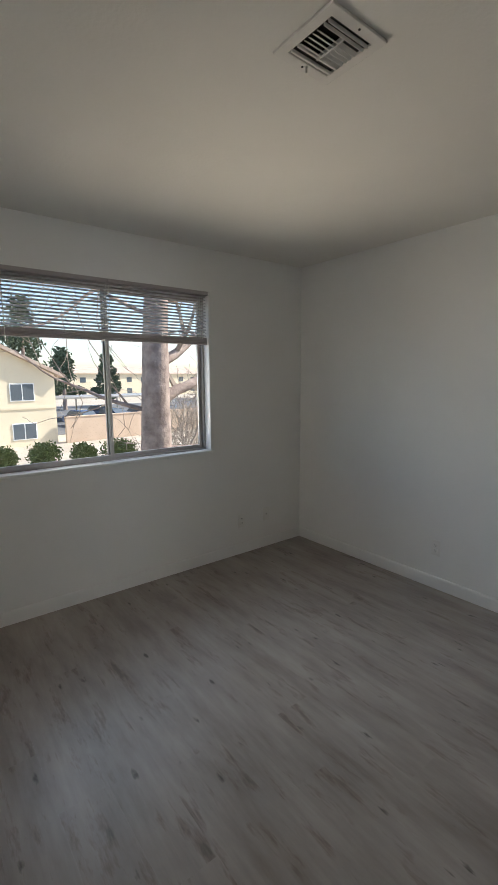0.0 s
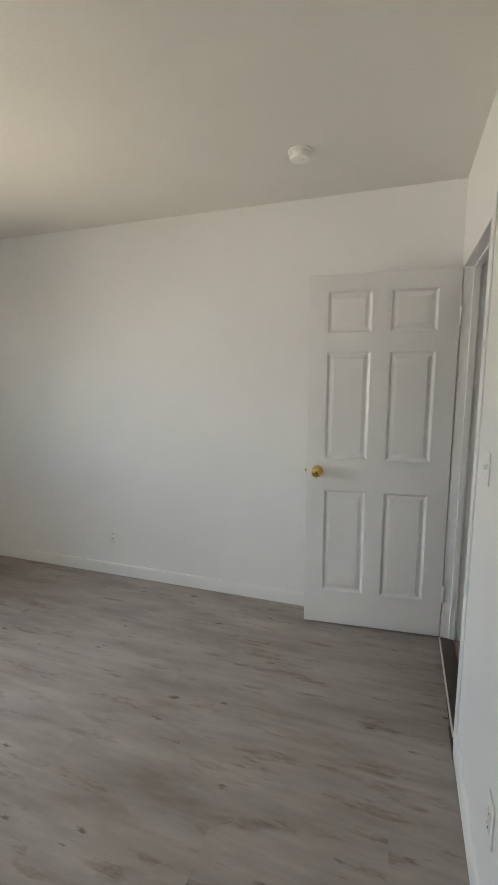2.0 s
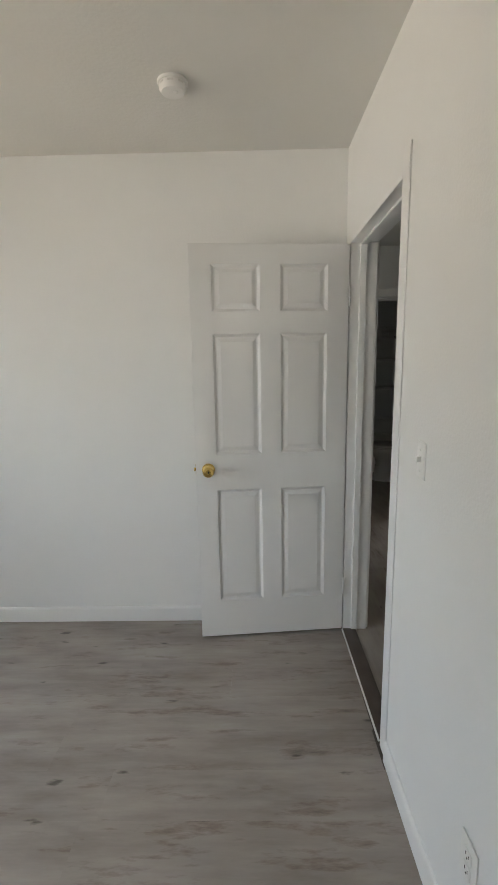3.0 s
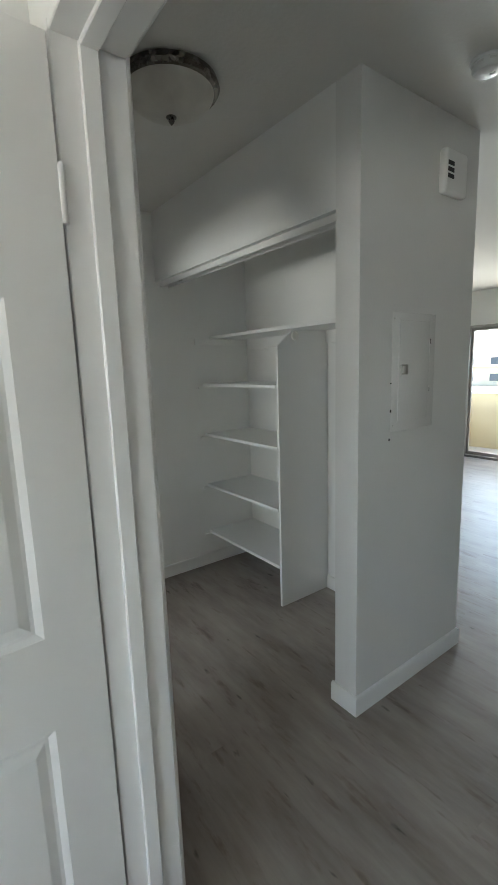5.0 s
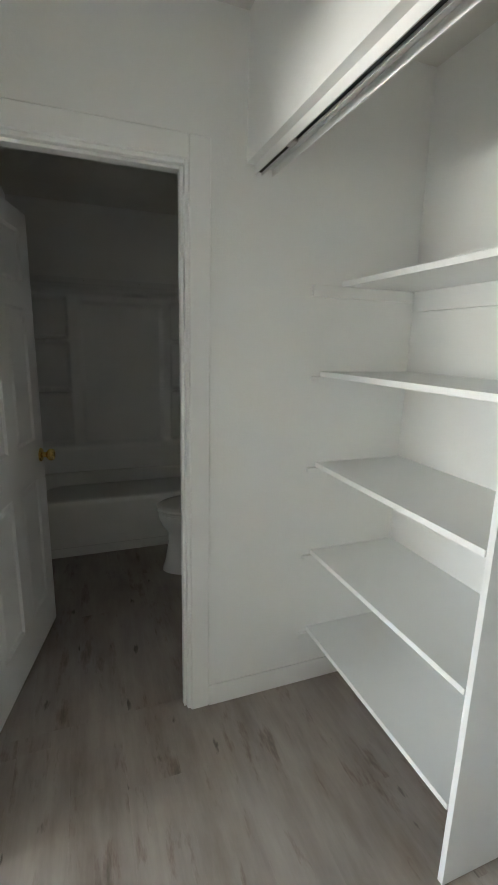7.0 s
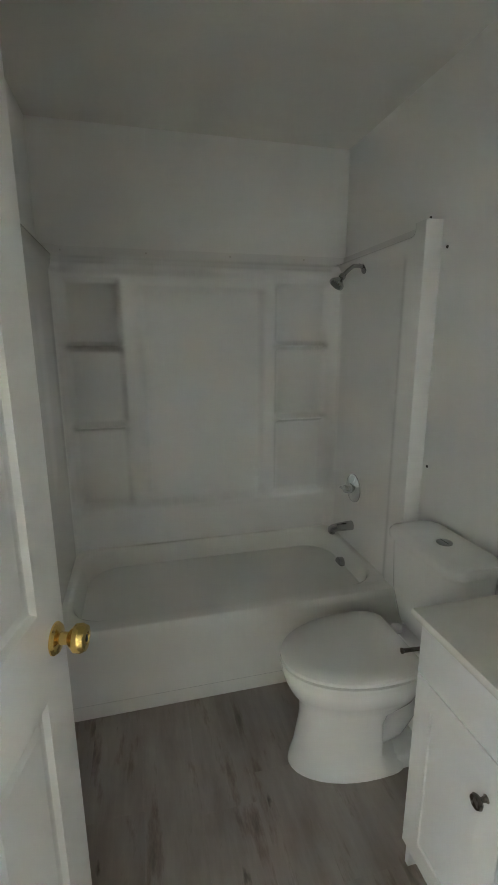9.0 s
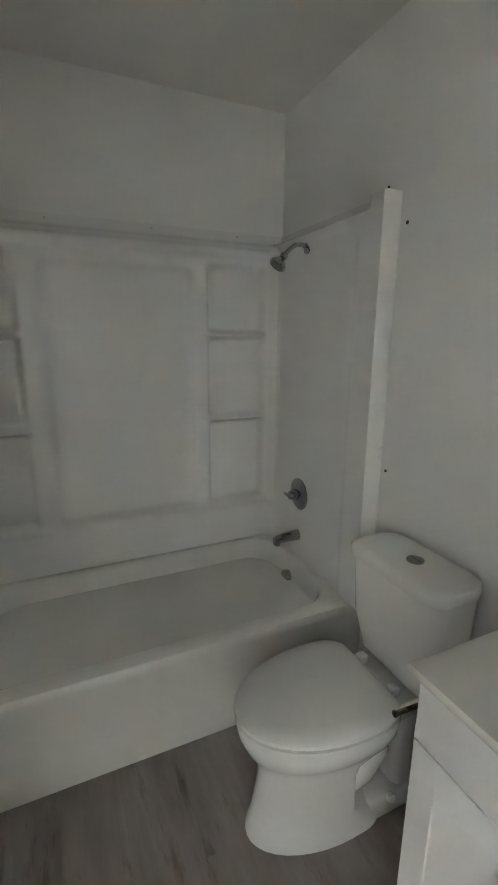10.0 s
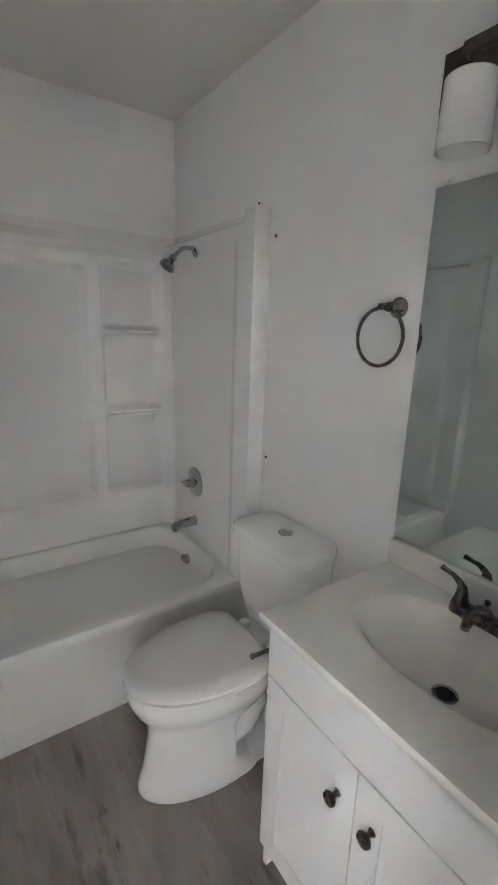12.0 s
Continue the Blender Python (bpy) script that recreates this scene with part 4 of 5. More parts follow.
def egg(cx, cy, z, back, front, half, n=40, k=0.0):
    """An elongated toilet outline: front towards -x."""
    pts = []
    for i in range(n):
        a = 2 * math.pi * i / n
        c, s = math.cos(a), math.sin(a)
        if c >= 0:
            x, y = back * abs(c) ** 0.55, half * math.copysign(abs(s) ** 0.8, s)
        else:
            x, y = -front * abs(c), half * s
        pts.append((cx + x, cy + y, z))
    return pts


def toilet():
    cy = 5.785
    t = thing("toilet", pose(2.478, cy, 0), "white two-piece toilet with closed lid", "toilet")
    # bowl and pedestal
    rings = [egg(-0.37, 0, 0.0, 0.150, 0.285, 0.138), egg(-0.37, 0, 0.02, 0.148, 0.282, 0.135), egg(-0.37, 0, 0.055, 0.105, 0.270, 0.128), egg(-0.37, 0, 0.075, 0.030, 0.266, 0.124), egg(-0.37, 0, 0.20, 0.030, 0.245, 0.116), egg(-0.37, 0, 0.235, 0.055, 0.247, 0.119),
             egg(-0.37, 0, 0.26, 0.17, 0.25, 0.124), egg(-0.38, 0, 0.31, 0.18, 0.275, 0.156), egg(-0.385, 0, 0.355, 0.19, 0.290, 0.176), egg(-0.385, 0, 0.385, 0.19, 0.296, 0.182), egg(-0.385, 0, 0.400, 0.188, 0.292, 0.178)]
    part("bowl", loft(BM(), rings), PORCELAIN, t, angle=60)
    # trapway bulges at the side of the pedestal and the deck below the tank
    for s in (-1, 1):
        part("trapway", tube(BM(), [(-0.35, s * 0.030, 0.06), (-0.27, s * 0.036, 0.11), (-0.225, s * 0.042, 0.19), (-0.25, s * 0.045, 0.26), (-0.31, s * 0.045, 0.30)], [0.035, 0.045, 0.045, 0.042, 0.03], 14), PORCELAIN, t, angle=60)
        part("bolt_cap", lathe(BM(), (-0.215, s * 0.118, 0.055), (0, s * 0.8, 0.5), [(0.016, 0), (0.016, 0.008), (0.010, 0.014), (0.001, 0.015)], 16), PLASTIC, t, "white plastic bolt cap")
    part("foot", loft(BM(), [round_rect(-0.27, 0, 0.0, 0.185, 0.122, 0.05), round_rect(-0.27, 0, 0.045, 0.182, 0.118, 0.05), round_rect(-0.27, 0, 0.058, 0.170, 0.105, 0.05)]), PORCELAIN, t, angle=50)
    part("rear_column", loft(BM(), [round_rect(-0.135, 0, 0.050, 0.050, 0.102, 0.03), round_rect(-0.135, 0, 0.10, 0.042, 0.092, 0.03), round_rect(-0.135, 0, 0.25, 0.045, 0.088, 0.03), round_rect(-0.14, 0, 0.31, 0.075, 0.092, 0.03)]), PORCELAIN, t, angle=50)
    part("deck", loft(BM(), [round_rect(-0.155, 0, 0.30, 0.11, 0.09, 0.03), round_rect(-0.150, 0, 0.36, 0.14, 0.115, 0.03), round_rect(-0.150, 0, 0.392, 0.145, 0.12, 0.03), round_rect(-0.150, 0, 0.398, 0.14, 0.115, 0.03)]), PORCELAIN, t, angle=50)

    def seat_ring(z, g):
        return [(min(px, -0.238 + g), py, pz) for px, py, pz in egg(-0.385, 0, z, 0.172 + g, 0.300 + g, 0.186 + g, 44)]

    part("seat", loft(BM(), [seat_ring(0.402, -0.008), seat_ring(0.406, 0), seat_ring(0.414, 0), seat_ring(0.418, -0.009)]), SEAT, t, angle=50)
    part("lid", loft(BM(), [seat_ring(0.4225, -0.009), seat_ring(0.4255, 0.001), seat_ring(0.437, 0.001), seat_ring(0.4435, -0.008), seat_ring(0.4465, -0.05), seat_ring(0.4475, -0.12)]), SEAT, t, "closed white toilet lid", angle=50)
    for s in (-1, 1):
        part("lid_hinge", box(BM(), -0.222, -0.186, s * 0.075 - 0.016, s * 0.075 + 0.016, 0.398, 0.432, 0.008, 3), SEAT, t)
    # tank
    def tank_ring(z, hx, hy):
        return round_rect(-0.003 - hx, 0, z, hx, hy, 0.055, 7)
    part("tank", loft(BM(), [tank_ring(0.398, 0.070, 0.145), tank_ring(0.42, 0.080, 0.165), tank_ring(0.55, 0.092, 0.184), tank_ring(0.745, 0.096, 0.190), tank_ring(0.750, 0.094, 0.188)]), PORCELAIN, t, angle=50)
    part("tank_lid", loft(BM(), [tank_ring(0.752, 0.098, 0.192), tank_ring(0.756, 0.103, 0.198), tank_ring(0.780, 0.104, 0.199), tank_ring(0.790, 0.100, 0.194), tank_ring(0.793, 0.085, 0.178)]), PORCELAIN, t, angle=50)
    b = part("flush_button", lathe(BM(), (-0.100, -0.010, 0.7925), (0, 0, 1), [(0.027, 0), (0.027, 0.004), (0.022, 0.006), (0.001, 0.006)], 28), CHROME, t, "round chrome flush button")
    part("button_split", box(BM(), -0.1006, -0.0994, -0.032, 0.012, 0.7985, 0.7990), SLOT, b)
    # water supply
    part("supply_hose", tube(BM(), [(-0.02, -0.21, 0.17), (-0.05, -0.21, 0.17), (-0.075, -0.20, 0.22), (-0.09, -0.165, 0.34), (-0.09, -0.14, 0.402)], 0.007, 10), RUBBER, t, "grey braided supply hose")
    part("stop_valve", lathe(BM(), (-0.001, -0.21, 0.17), (-1, 0, 0), [(0.022, 0), (0.020, 0.004), (0.009, 0.006), (0.009, 0.045), (0.014, 0.046), (0.014, 0.06)], 18), CHROME, t)


toilet()


def vanity():
    y0, y1 = 4.803, 5.407
    w = y1 - y0
    t = thing("vanity_cabinet", pose(2.032, y0, 0), "white two-door bathroom vanity cabinet", "cabinet")
    D = TE - 2.032 - 0.002
    for a, b in ((0, 0.016), (w - 0.016, w)):
        part("side_panel", box(BM(), 0.0185, D, a, b, 0.0, 0.801, 0.001, 1), CABINET, t)
    part("back_panel", box(BM(), D - 0.008, D, 0.017, w - 0.017, 0.10, 0.789), CABINET, t)
    part("floor_panel", box(BM(), 0.0185, D - 0.009, 0.017, w - 0.017, 0.10, 0.116), CABINET, t)
    part("face_frame", box(BM(), 0.0185, 0.030, 0.017, w - 0.017, 0.640, 0.700), CABINET, t)
    part("toe_kick", box(BM(), 0.07, 0.085, 0.018, w - 0.018, 0.0, 0.10), CABINET, t)
    part("drawer_front", box(BM(), 0.0, 0.0175, 0.003, w - 0.003, 0.650, 0.797, 0.002), CABINET, t, "plain false drawer front")
    half = w / 2
    for a, b, ky in ((0.003, half - 0.0015, half - 0.046), (half + 0.0015, w - 0.003, half + 0.046)):
        z0, z1, s = 0.095, 0.646, 0.062
        d = part("door", grid_solid(BM(), [a, a + s, b - s, b], [z0, z0 + s, z1 - s, z1], 0.0, 0.017, lambda u, v: not (a + s < u < b - s and z0 + s < v < z1 - s), lambda u, v, q: (q, u, v)), CABINET, t, "white shaker cabinet door", bevel=0.0015)
        part("door_panel", box(BM(), 0.007, 0.0165, a + s - 0.001, b - s + 0.001, z0 + s - 0.001, z1 - s + 0.001), CABINET, d)
        part("knob", lathe(BM(), (0, ky, 0.545), (-1, 0, 0), [(0.009, 0), (0.006, 0.004), (0.005, 0.013), (0.013, 0.018), (0.0165, 0.023), (0.0145, 0.029), (0.006, 0.032), (0.001, 0.032)], 24), NICKEL, d, "round brushed nickel knob")


vanity()


def paper_holder():
    t = thing("paper_holder", pose(2.085, 5.4075, 0.690), "dark nickel toilet paper arm on the cabinet's side", "paper holder")
    part("rosette", lathe(BM(), (0, 0, 0), (0, 1, 0), [(0.020, 0), (0.020, 0.004), (0.010, 0.009), (0.008, 0.028), (0.001, 0.030)], 20), NICKEL, t)
    part("arm", tube(BM(), [(0, 0.022, 0), (-0.05, 0.024, 0.002), (-0.082, 0.024, 0.004)], 0.0055, 10), NICKEL, t)
    part("tip", lathe(BM(), (-0.080, 0.024, 0.004), (-1, 0, 0.05), [(0.0055, 0), (0.0075, 0.002), (0.0075, 0.006), (0.001, 0.008)], 12), NICKEL, t)


paper_holder()


def vanity_top():
    y0, y1 = 4.800, 5.420
    t = thing("bathroom_countertop", pose(2.010, y0, 0.802), "cream cultured marble vanity top with an integral basin", "countertop")
    D, w, H = TE - 2.010 - 0.002, y1 - y0, 0.024
    cx, cy = 0.268, w / 2 - 0.022
    n = 48
    outer, base = [], []
    # rectangular outline walked in step with an oval
    for i in range(n):
        a = 2 * math.pi * i / n
        c, s = math.cos(a), math.sin(a)
        k = min((D / 2) / max(abs(c), 1e-6), (w / 2) / max(abs(s), 1e-6))
        outer.append((D / 2 + k * c, w / 2 + k * s))
    corners = [(D, w), (0, w), (0, 0), (D, 0)]
    for cxn, cyn in corners:
        i = min(range(n), key=lambda q: (outer[q][0] - cxn) ** 2 + (outer[q][1] - cyn) ** 2)
        outer[i] = (cxn, cyn)

    def oval(z, rx, ry):
        return [(cx + rx * math.copysign(abs(math.cos(2 * math.pi * i / n)) ** 0.8, math.cos(2 * math.pi * i / n)), cy + ry * math.copysign(abs(math.sin(2 * math.pi * i / n)) ** 0.8, math.sin(2 * math.pi * i / n)), z) for i in range(n)]

    def shrink(q, z):
        return [(min(max(x, q), D - q), min(max(y, q), w - q), z) for x, y in outer]
    rings = [shrink(0.004, 0.0), shrink(0.0, 0.004), shrink(0.0, H - 0.006), shrink(0.002, H - 0.001), shrink(0.006, H),
             oval(H, 0.152, 0.236), oval(H - 0.001, 0.146, 0.229), oval(H - 0.004, 0.139, 0.220), oval(H - 0.010, 0.133, 0.211), oval(H - 0.020, 0.127, 0.199), oval(H - 0.05, 0.112, 0.165), oval(H - 0.085, 0.085, 0.120), oval(H - 0.105, 0.055, 0.07), oval(H - 0.110, 0.026, 0.026), oval(H - 0.1102, 0.002, 0.002)]
    part("slab", loft(BM(), rings, cap=False), MARBLE, t, angle=50)
    part("backsplash", box(BM(), D - 0.020, D, 0.0, w, H, H + 0.075, 0.005, 3), MARBLE, t)
    dr = part("drain", lathe(BM(), (cx, cy, H - 0.1105), (0, 0, 1), [(0.028, 0), (0.028, 0.004), (0.023, 0.005), (0.020, 0.0015), (0.001, 0.0015)], 28), CHROME, t, "chrome basin drain")
    part("stopper", lathe(BM(), (cx, cy, H - 0.109), (0, 0, 1), [(0.0185, 0), (0.0185, 0.003), (0.001, 0.004)], 24), SLOT, dr)


vanity_top()


def faucet():
    y = 5.110
    t = thing("faucet", pose(2.436, y, 0.826), "brushed nickel two-handle basin faucet", "faucet")
    part("base_plate", loft(BM(), [round_rect(0, 0, 0.0, 0.027, 0.080, 0.026), round_rect(0, 0, 0.012, 0.026, 0.079, 0.025), round_rect(0, 0, 0.018, 0.021, 0.074, 0.020), round_rect(0, 0, 0.020, 0.014, 0.066, 0.013)]), NICKEL, t, angle=60)
    part("spout", tube(BM(), [(0.004, 0, 0.006), (-0.006, 0, 0.022), (-0.026, 0, 0.030), (-0.050, 0, 0.029), (-0.066, 0, 0.023), (-0.072, 0, 0.015)], [0.026, 0.023, 0.018, 0.0145, 0.012, 0.010], 20), NICKEL, t, angle=70)
    part("aerator", lathe(BM(), (-0.072, 0, 0.017), (-0.25, 0, -1), [(0.0105, 0), (0.0105, 0.010), (0.008, 0.011), (0.001, 0.010)], 16), CHROME, t)
    part("lift_rod", lathe(BM(), (0.014, 0, 0.02), (0, 0, 1), [(0.003, 0), (0.003, 0.020), (0.007, 0.022), (0.007, 0.030), (0.001, 0.032)], 12), NICKEL, t)
    for s in (-1, 1):
        h = part("handle", lathe(BM(), (0, s * 0.056, 0.014), (0, 0, 1), [(0.022, 0), (0.0215, 0.006), (0.016, 0.024), (0.0125, 0.042), (0.009, 0.052), (0.001, 0.055)], 24), NICKEL, t, angle=70)
        part("lever", tube(BM(), [(0, s * 0.056, 0.055), (0, s * 0.064, 0.070), (0.002, s * 0.082, 0.080), (0.004, s * 0.104, 0.083), (0.005, s * 0.118, 0.086)], [0.0105, 0.0085, 0.0062, 0.0062, 0.0075], 14), NICKEL, h, angle=70)


faucet()


def mirror():
    t = thing("mirror", pose(TE, 5.120, 1.363), "frameless rectangular wall mirror held by small clips", "mirror")
    part("silvered_glass", box(BM(), -0.008, -0.002, -0.300, 0.298, -0.465, 0.467, 0.001, 1), MIRROR, t)
    for y, z in ((0.27, 0.474), (0.302, 0.33), (0.302, -0.08), (0.302, -0.43), (-0.27, 0.474)):
        part("clip", box(BM(), -0.011, -0.0005, y - 0.006, y + 0.008, z - 0.006, z + 0.006, 0.002), PLASTIC, t, "clear plastic mirror clip")


mirror()


def vanity_light():
    t = thing("vanity_light", pose(TE, 5.12, 2.045), "bronze three-light wall lamp with white cylinder shades, unlit", "wall light")
    part("back_plate", box(BM(), -0.022, -0.001, -0.306, 0.306, -0.062, 0.060, 0.003), BRONZE, t)
    part("rail", box(BM(), -0.097, -0.075, -0.215, 0.212, -0.004, 0.022, 0.003), BRONZE, t, "dark bronze rail that carries the shades")
    for y in (-0.095, 0.095):
        part("bracket", tube(BM(), [(-0.02, y, 0.004), (-0.05, y, 0.012), (-0.078, y, 0.010)], 0.010, 12), BRONZE, t)
    for y in (-0.19, 0.0, 0.19):
        a = part("arm", lathe(BM(), (-0.085, y, -0.003), (0, 0, -1), [(0.011, 0), (0.011, 0.020)], 14), BRONZE, t)
        part("socket_cup", lathe(BM(), (-0.085, y, -0.022), (0, 0, -1), [(0.012, 0), (0.024, 0.006), (0.024, 0.022)], 20), BRONZE, a)
        sh = BM()
        prof = [(0.050, 0.012), (0.053, 0.016), (0.056, 0.150), (0.0535, 0.151), (0.0505, 0.022), (0.004, 0.020)]
        loft(sh, [circle(Vector((-0.085, y, -0.032)) - Vector((0, 0, d)), (0, 0, -1), r, 36) for r, d in [(0.004, 0.012)] + prof])
        part("shade", sh, OPAL, t, "white opal glass cylinder shade")


vanity_light()


def towel_ring():
    t = thing("towel_ring", pose(TE, 5.492, 1.552), "brushed nickel towel ring on the wall", "towel ring")
    part("rosette", lathe(BM(), (0, 0, 0), (-1, 0, 0), [(0.028, 0.0005), (0.028, 0.006), (0.020, 0.014), (0.012, 0.018), (0.011, 0.040), (0.014, 0.044), (0.012, 0.052), (0.001, 0.054)], 28), NICKEL, t)
    part("hanger", tube(BM(), [(-0.046, 0.0, 0.0), (-0.047, 0.03, 0.002)], 0.009, 12), NICKEL, t)
    r, cy, cz = 0.078, 0.022, -0.080
    pts = [(-0.046, cy + r * math.sin(2 * math.pi * k / 40), cz + r * math.cos(2 * math.pi * k / 40)) for k in range(40)]
    part("ring", tube(BM(), pts, 0.0052, 10, closed=True), NICKEL, t)


towel_ring()


def towel_bar():
    t = thing("towel_bar", pose(TW, 5.36, 1.50), "brushed nickel towel bar on the bathroom wall", "towel bar")
    for y in (0.0, 0.47):
        part("post", lathe(BM(), (0, y, 0), (1, 0, 0), [(0.026, 0.0005), (0.026, 0.006), (0.012, 0.016), (0.011, 0.06), (0.014, 0.064), (0.010, 0.076), (0.001, 0.077)], 24), BRONZE, t)
    part("bar", tube(BM(), [(0.062, -0.002, 0), (0.062, 0.472, 0)], 0.0085, 14), BRONZE, t)


towel_bar()


# ---- outdoors ----
GROUND_MAT = mottled("pale_gravel", (0.36, 0.31, 0.25), (0.46, 0.41, 0.34), 0.35, 0.95, 25.0, 0.4, 0.02)
ASPHALT = mottled("asphalt", (0.10, 0.10, 0.105), (0.15, 0.15, 0.155), 0.4, 0.9, 30.0, 0.3, 0.01)
STUCCO = mottled("house_stucco", (0.66, 0.57, 0.42), (0.74, 0.65, 0.49), 0.6, 0.9, 40.0, 0.4, 0.01)
BLOCK = mottled("tan_block", (0.50, 0.37, 0.27), (0.60, 0.46, 0.35), 0.8, 0.9, 20.0, 0.5, 0.01)
ROOF = mottled("roof_tile", (0.40, 0.30, 0.24), (0.52, 0.42, 0.35), 1.2, 0.85, 18.0, 0.6, 0.02)
BARK = mottled("furrowed_bark", (0.20, 0.15, 0.13), (0.40, 0.32, 0.275), 7.0, 0.95, 22.0, 0.7, 0.02)
TWIG = mottled("pale_twig", (0.24, 0.19, 0.15), (0.36, 0.30, 0.24), 5.0, 0.9)
LEAF = mottled("shrub_leaf", (0.10, 0.130, 0.040), (0.165, 0.190, 0.075), 5.0, 0.7)
NEEDLE = mottled("pine_needle", (0.075, 0.105, 0.065), (0.12, 0.155, 0.10), 0.8, 0.8)
PANE_DARK = plain("far_window_glass", (0.10, 0.12, 0.14), 0.10)
TIRE = plain("tyre_rubber", (0.03, 0.03, 0.03), 0.8)

single("ground", box(BM(), -900, 900, -900, 900, GROUND - 0.5, GROUND), GROUND_MAT, "pale dry gravel ground", "ground", kind="structure", smooth=False)
single("road", box(BM(), -75, -36.5, 9, 120, GROUND + 0.001, GROUND + 0.02), ASPHALT, "grey asphalt parking lot", "road", kind="structure", smooth=False)
# the building's own lower storey, under the flat
single("wall_lower_storey", box(BM(), BW - 0.14, LE + 0.13, BS - 0.10, TN + 0.10, GROUND, -0.30), STUCCO, "cream stucco lower storey", "wall", kind="structure", smooth=False)
single("floor_slab", box(BM(), BW - 0.16, LE + 0.15, BS - 0.12, TN + 0.12, -0.30, -0.0085), SUBFLOOR, "dark floor base under the planks", "floor", kind="structure", smooth=False)


def house():
    """Two-storey gabled house; its gable end faces the flat."""
    hy0, hy1, D = -5.2, 8.2, 14.0
    t = thing("house", pose(-31.0, 0, GROUND, 0, 0, 6), "cream two-storey stucco house with a tiled gable roof", "house")
    eave, apex = 4.7, 8.0
    ym = (hy0 + hy1) / 2
    pr = [(hy0, 0), (hy1, 0), (hy1, eave), (ym, apex), (hy0, eave)]
    part("wall", loft(BM(), [[(0, y, z) for y, z in pr], [(-D, y, z) for y, z in pr]]), STUCCO, t, smooth=False)
    for s, ye in ((1, hy1), (-1, hy0)):
        sl = (apex - eave) / abs(ye - ym)
        y2, z2 = ye + s * 0.5, eave - 0.5 * sl
        bm = loft(BM(), [[(0.45, ym, apex + 0.02), (0.45, y2, z2 + 0.02), (0.45, y2, z2 + 0.24), (0.45, ym, apex + 0.26)], [(-D - 0.4, ym, apex + 0.02), (-D - 0.4, y2, z2 + 0.02), (-D - 0.4, y2, z2 + 0.24), (-D - 0.4, ym, apex + 0.26)]])
        part("roof", bm, ROOF, t, smooth=False)
    part("belt_trim", box(BM(), 0.0, 0.06, hy0, hy1, 2.45, 2.62), STUCCO, t)
    for y, z, w, h in ((6.1, 3.55, 1.5, 1.15), (6.1, 1.0, 1.5, 1.1), (2.6, 3.5, 1.0, 1.3), (-1.5, 3.5, 1.5, 1.2), (-1.5, 1.0, 1.5, 1.2), (2.4, 0.9, 1.6, 1.3)):
        wn2 = part("window", box(BM(), -0.02, 0.05, y - w / 2, y + w / 2, z - h / 2, z + h / 2, 0.01, 1), TRIM, t)
        part("pane", box(BM(), 0.05, 0.06, y - w / 2 + 0.06, y - 0.03, z - h / 2 + 0.06, z + h / 2 - 0.06), PANE_DARK, wn2)
        part("pane", box(BM(), 0.05, 0.06, y + 0.03, y + w / 2 - 0.06, z - h / 2 + 0.06, z + h / 2 - 0.06), PANE_DARK, wn2)
    part("condenser", box(BM(), 0.3, 1.1, 3.3, 4.1, 0, 0.8, 0.05), PLASTIC, t)


house()


def block_wall(p, q, h):
    p, q = Vector(p), Vector(q)
    L = (q - p).length
    t = thing("block_wall", pose(p.x, p.y, GROUND, 0, 0, math.degrees(math.atan2(q.y - p.y, q.x - p.x))), "tan concrete block boundary wall", "garden wall")
    part("body", box(BM(), 0, L, -0.1, 0.1, 0, h, 0.01, 1), BLOCK, t)
    part("cap", box(BM(), -0.03, L + 0.03, -0.14, 0.14, h, h + 0.08, 0.01, 1), BLOCK, t)


block_wall((-31.5, 8.6), (-33.5, 24.0), 1.75)
block_wall((-33.5, 24.2), (-26.0, 33.0), 1.75)


def leaf_cloud(bm, centre, radius, n, size, rng, flat=1.0):
    """Many small leaves round a centre, thinning out towards an uneven edge."""
    for _ in range(n):
        d = Vector((rng.gauss(0, 1), rng.gauss(0, 1), rng.gauss(0, 1))).normalized()
        r = radius * (0.55 + 0.5 * rng.random()) * (0.85 + 0.3 * noise.noise(d * 2.1 + Vector(centre)))
        p = Vector(centre) + Vector((d.x * r, d.y * r, d.z * r * flat))
        u = Vector((rng.gauss(0, 1), rng.gauss(0, 1), rng.gauss(0, 1))).normalized() * size * (0.6 + 0.8 * rng.random())
        v = u.orthogonal().normalized() * size * 0.5
        a = [bm.verts.new(p - u), bm.verts.new(p + v), bm.verts.new(p + u), bm.verts.new(p - v)]
        bm.faces.new(a)


def shrub(x, y, r, seed, group="clipped shrubs"):
    rng = random.Random(seed)
    t = thing("shrub", pose(x, y, GROUND), "rounded green clipped shrub on gravel", "shrub", group)
    bm = BM()
    for k in range(5):
        leaf_cloud(bm, (rng.uniform(-0.35, 0.35) * r, rng.uniform(-0.35, 0.35) * r, r * (0.62 + 0.3 * rng.random())), r * 0.72, 340, 0.085, rng, 0.95)
    part("leaves", bm, LEAF, t, smooth=False)
    part("stem", tube(BM(), [(0, 0, 0), (0.02, 0, r * 0.7)], [0.06, 0.03], 7), TWIG, t)


for k, (x, y, r) in enumerate(((-22.4, 3.2, 0.95), (-22.0, 5.0, 1.0), (-21.6, 6.75, 0.9), (-21.2, 8.2, 0.95), (-20.4, 9.9, 0.9), (-22.6, 1.2, 0.95))):
    shrub(x, y, r, 20 + k)


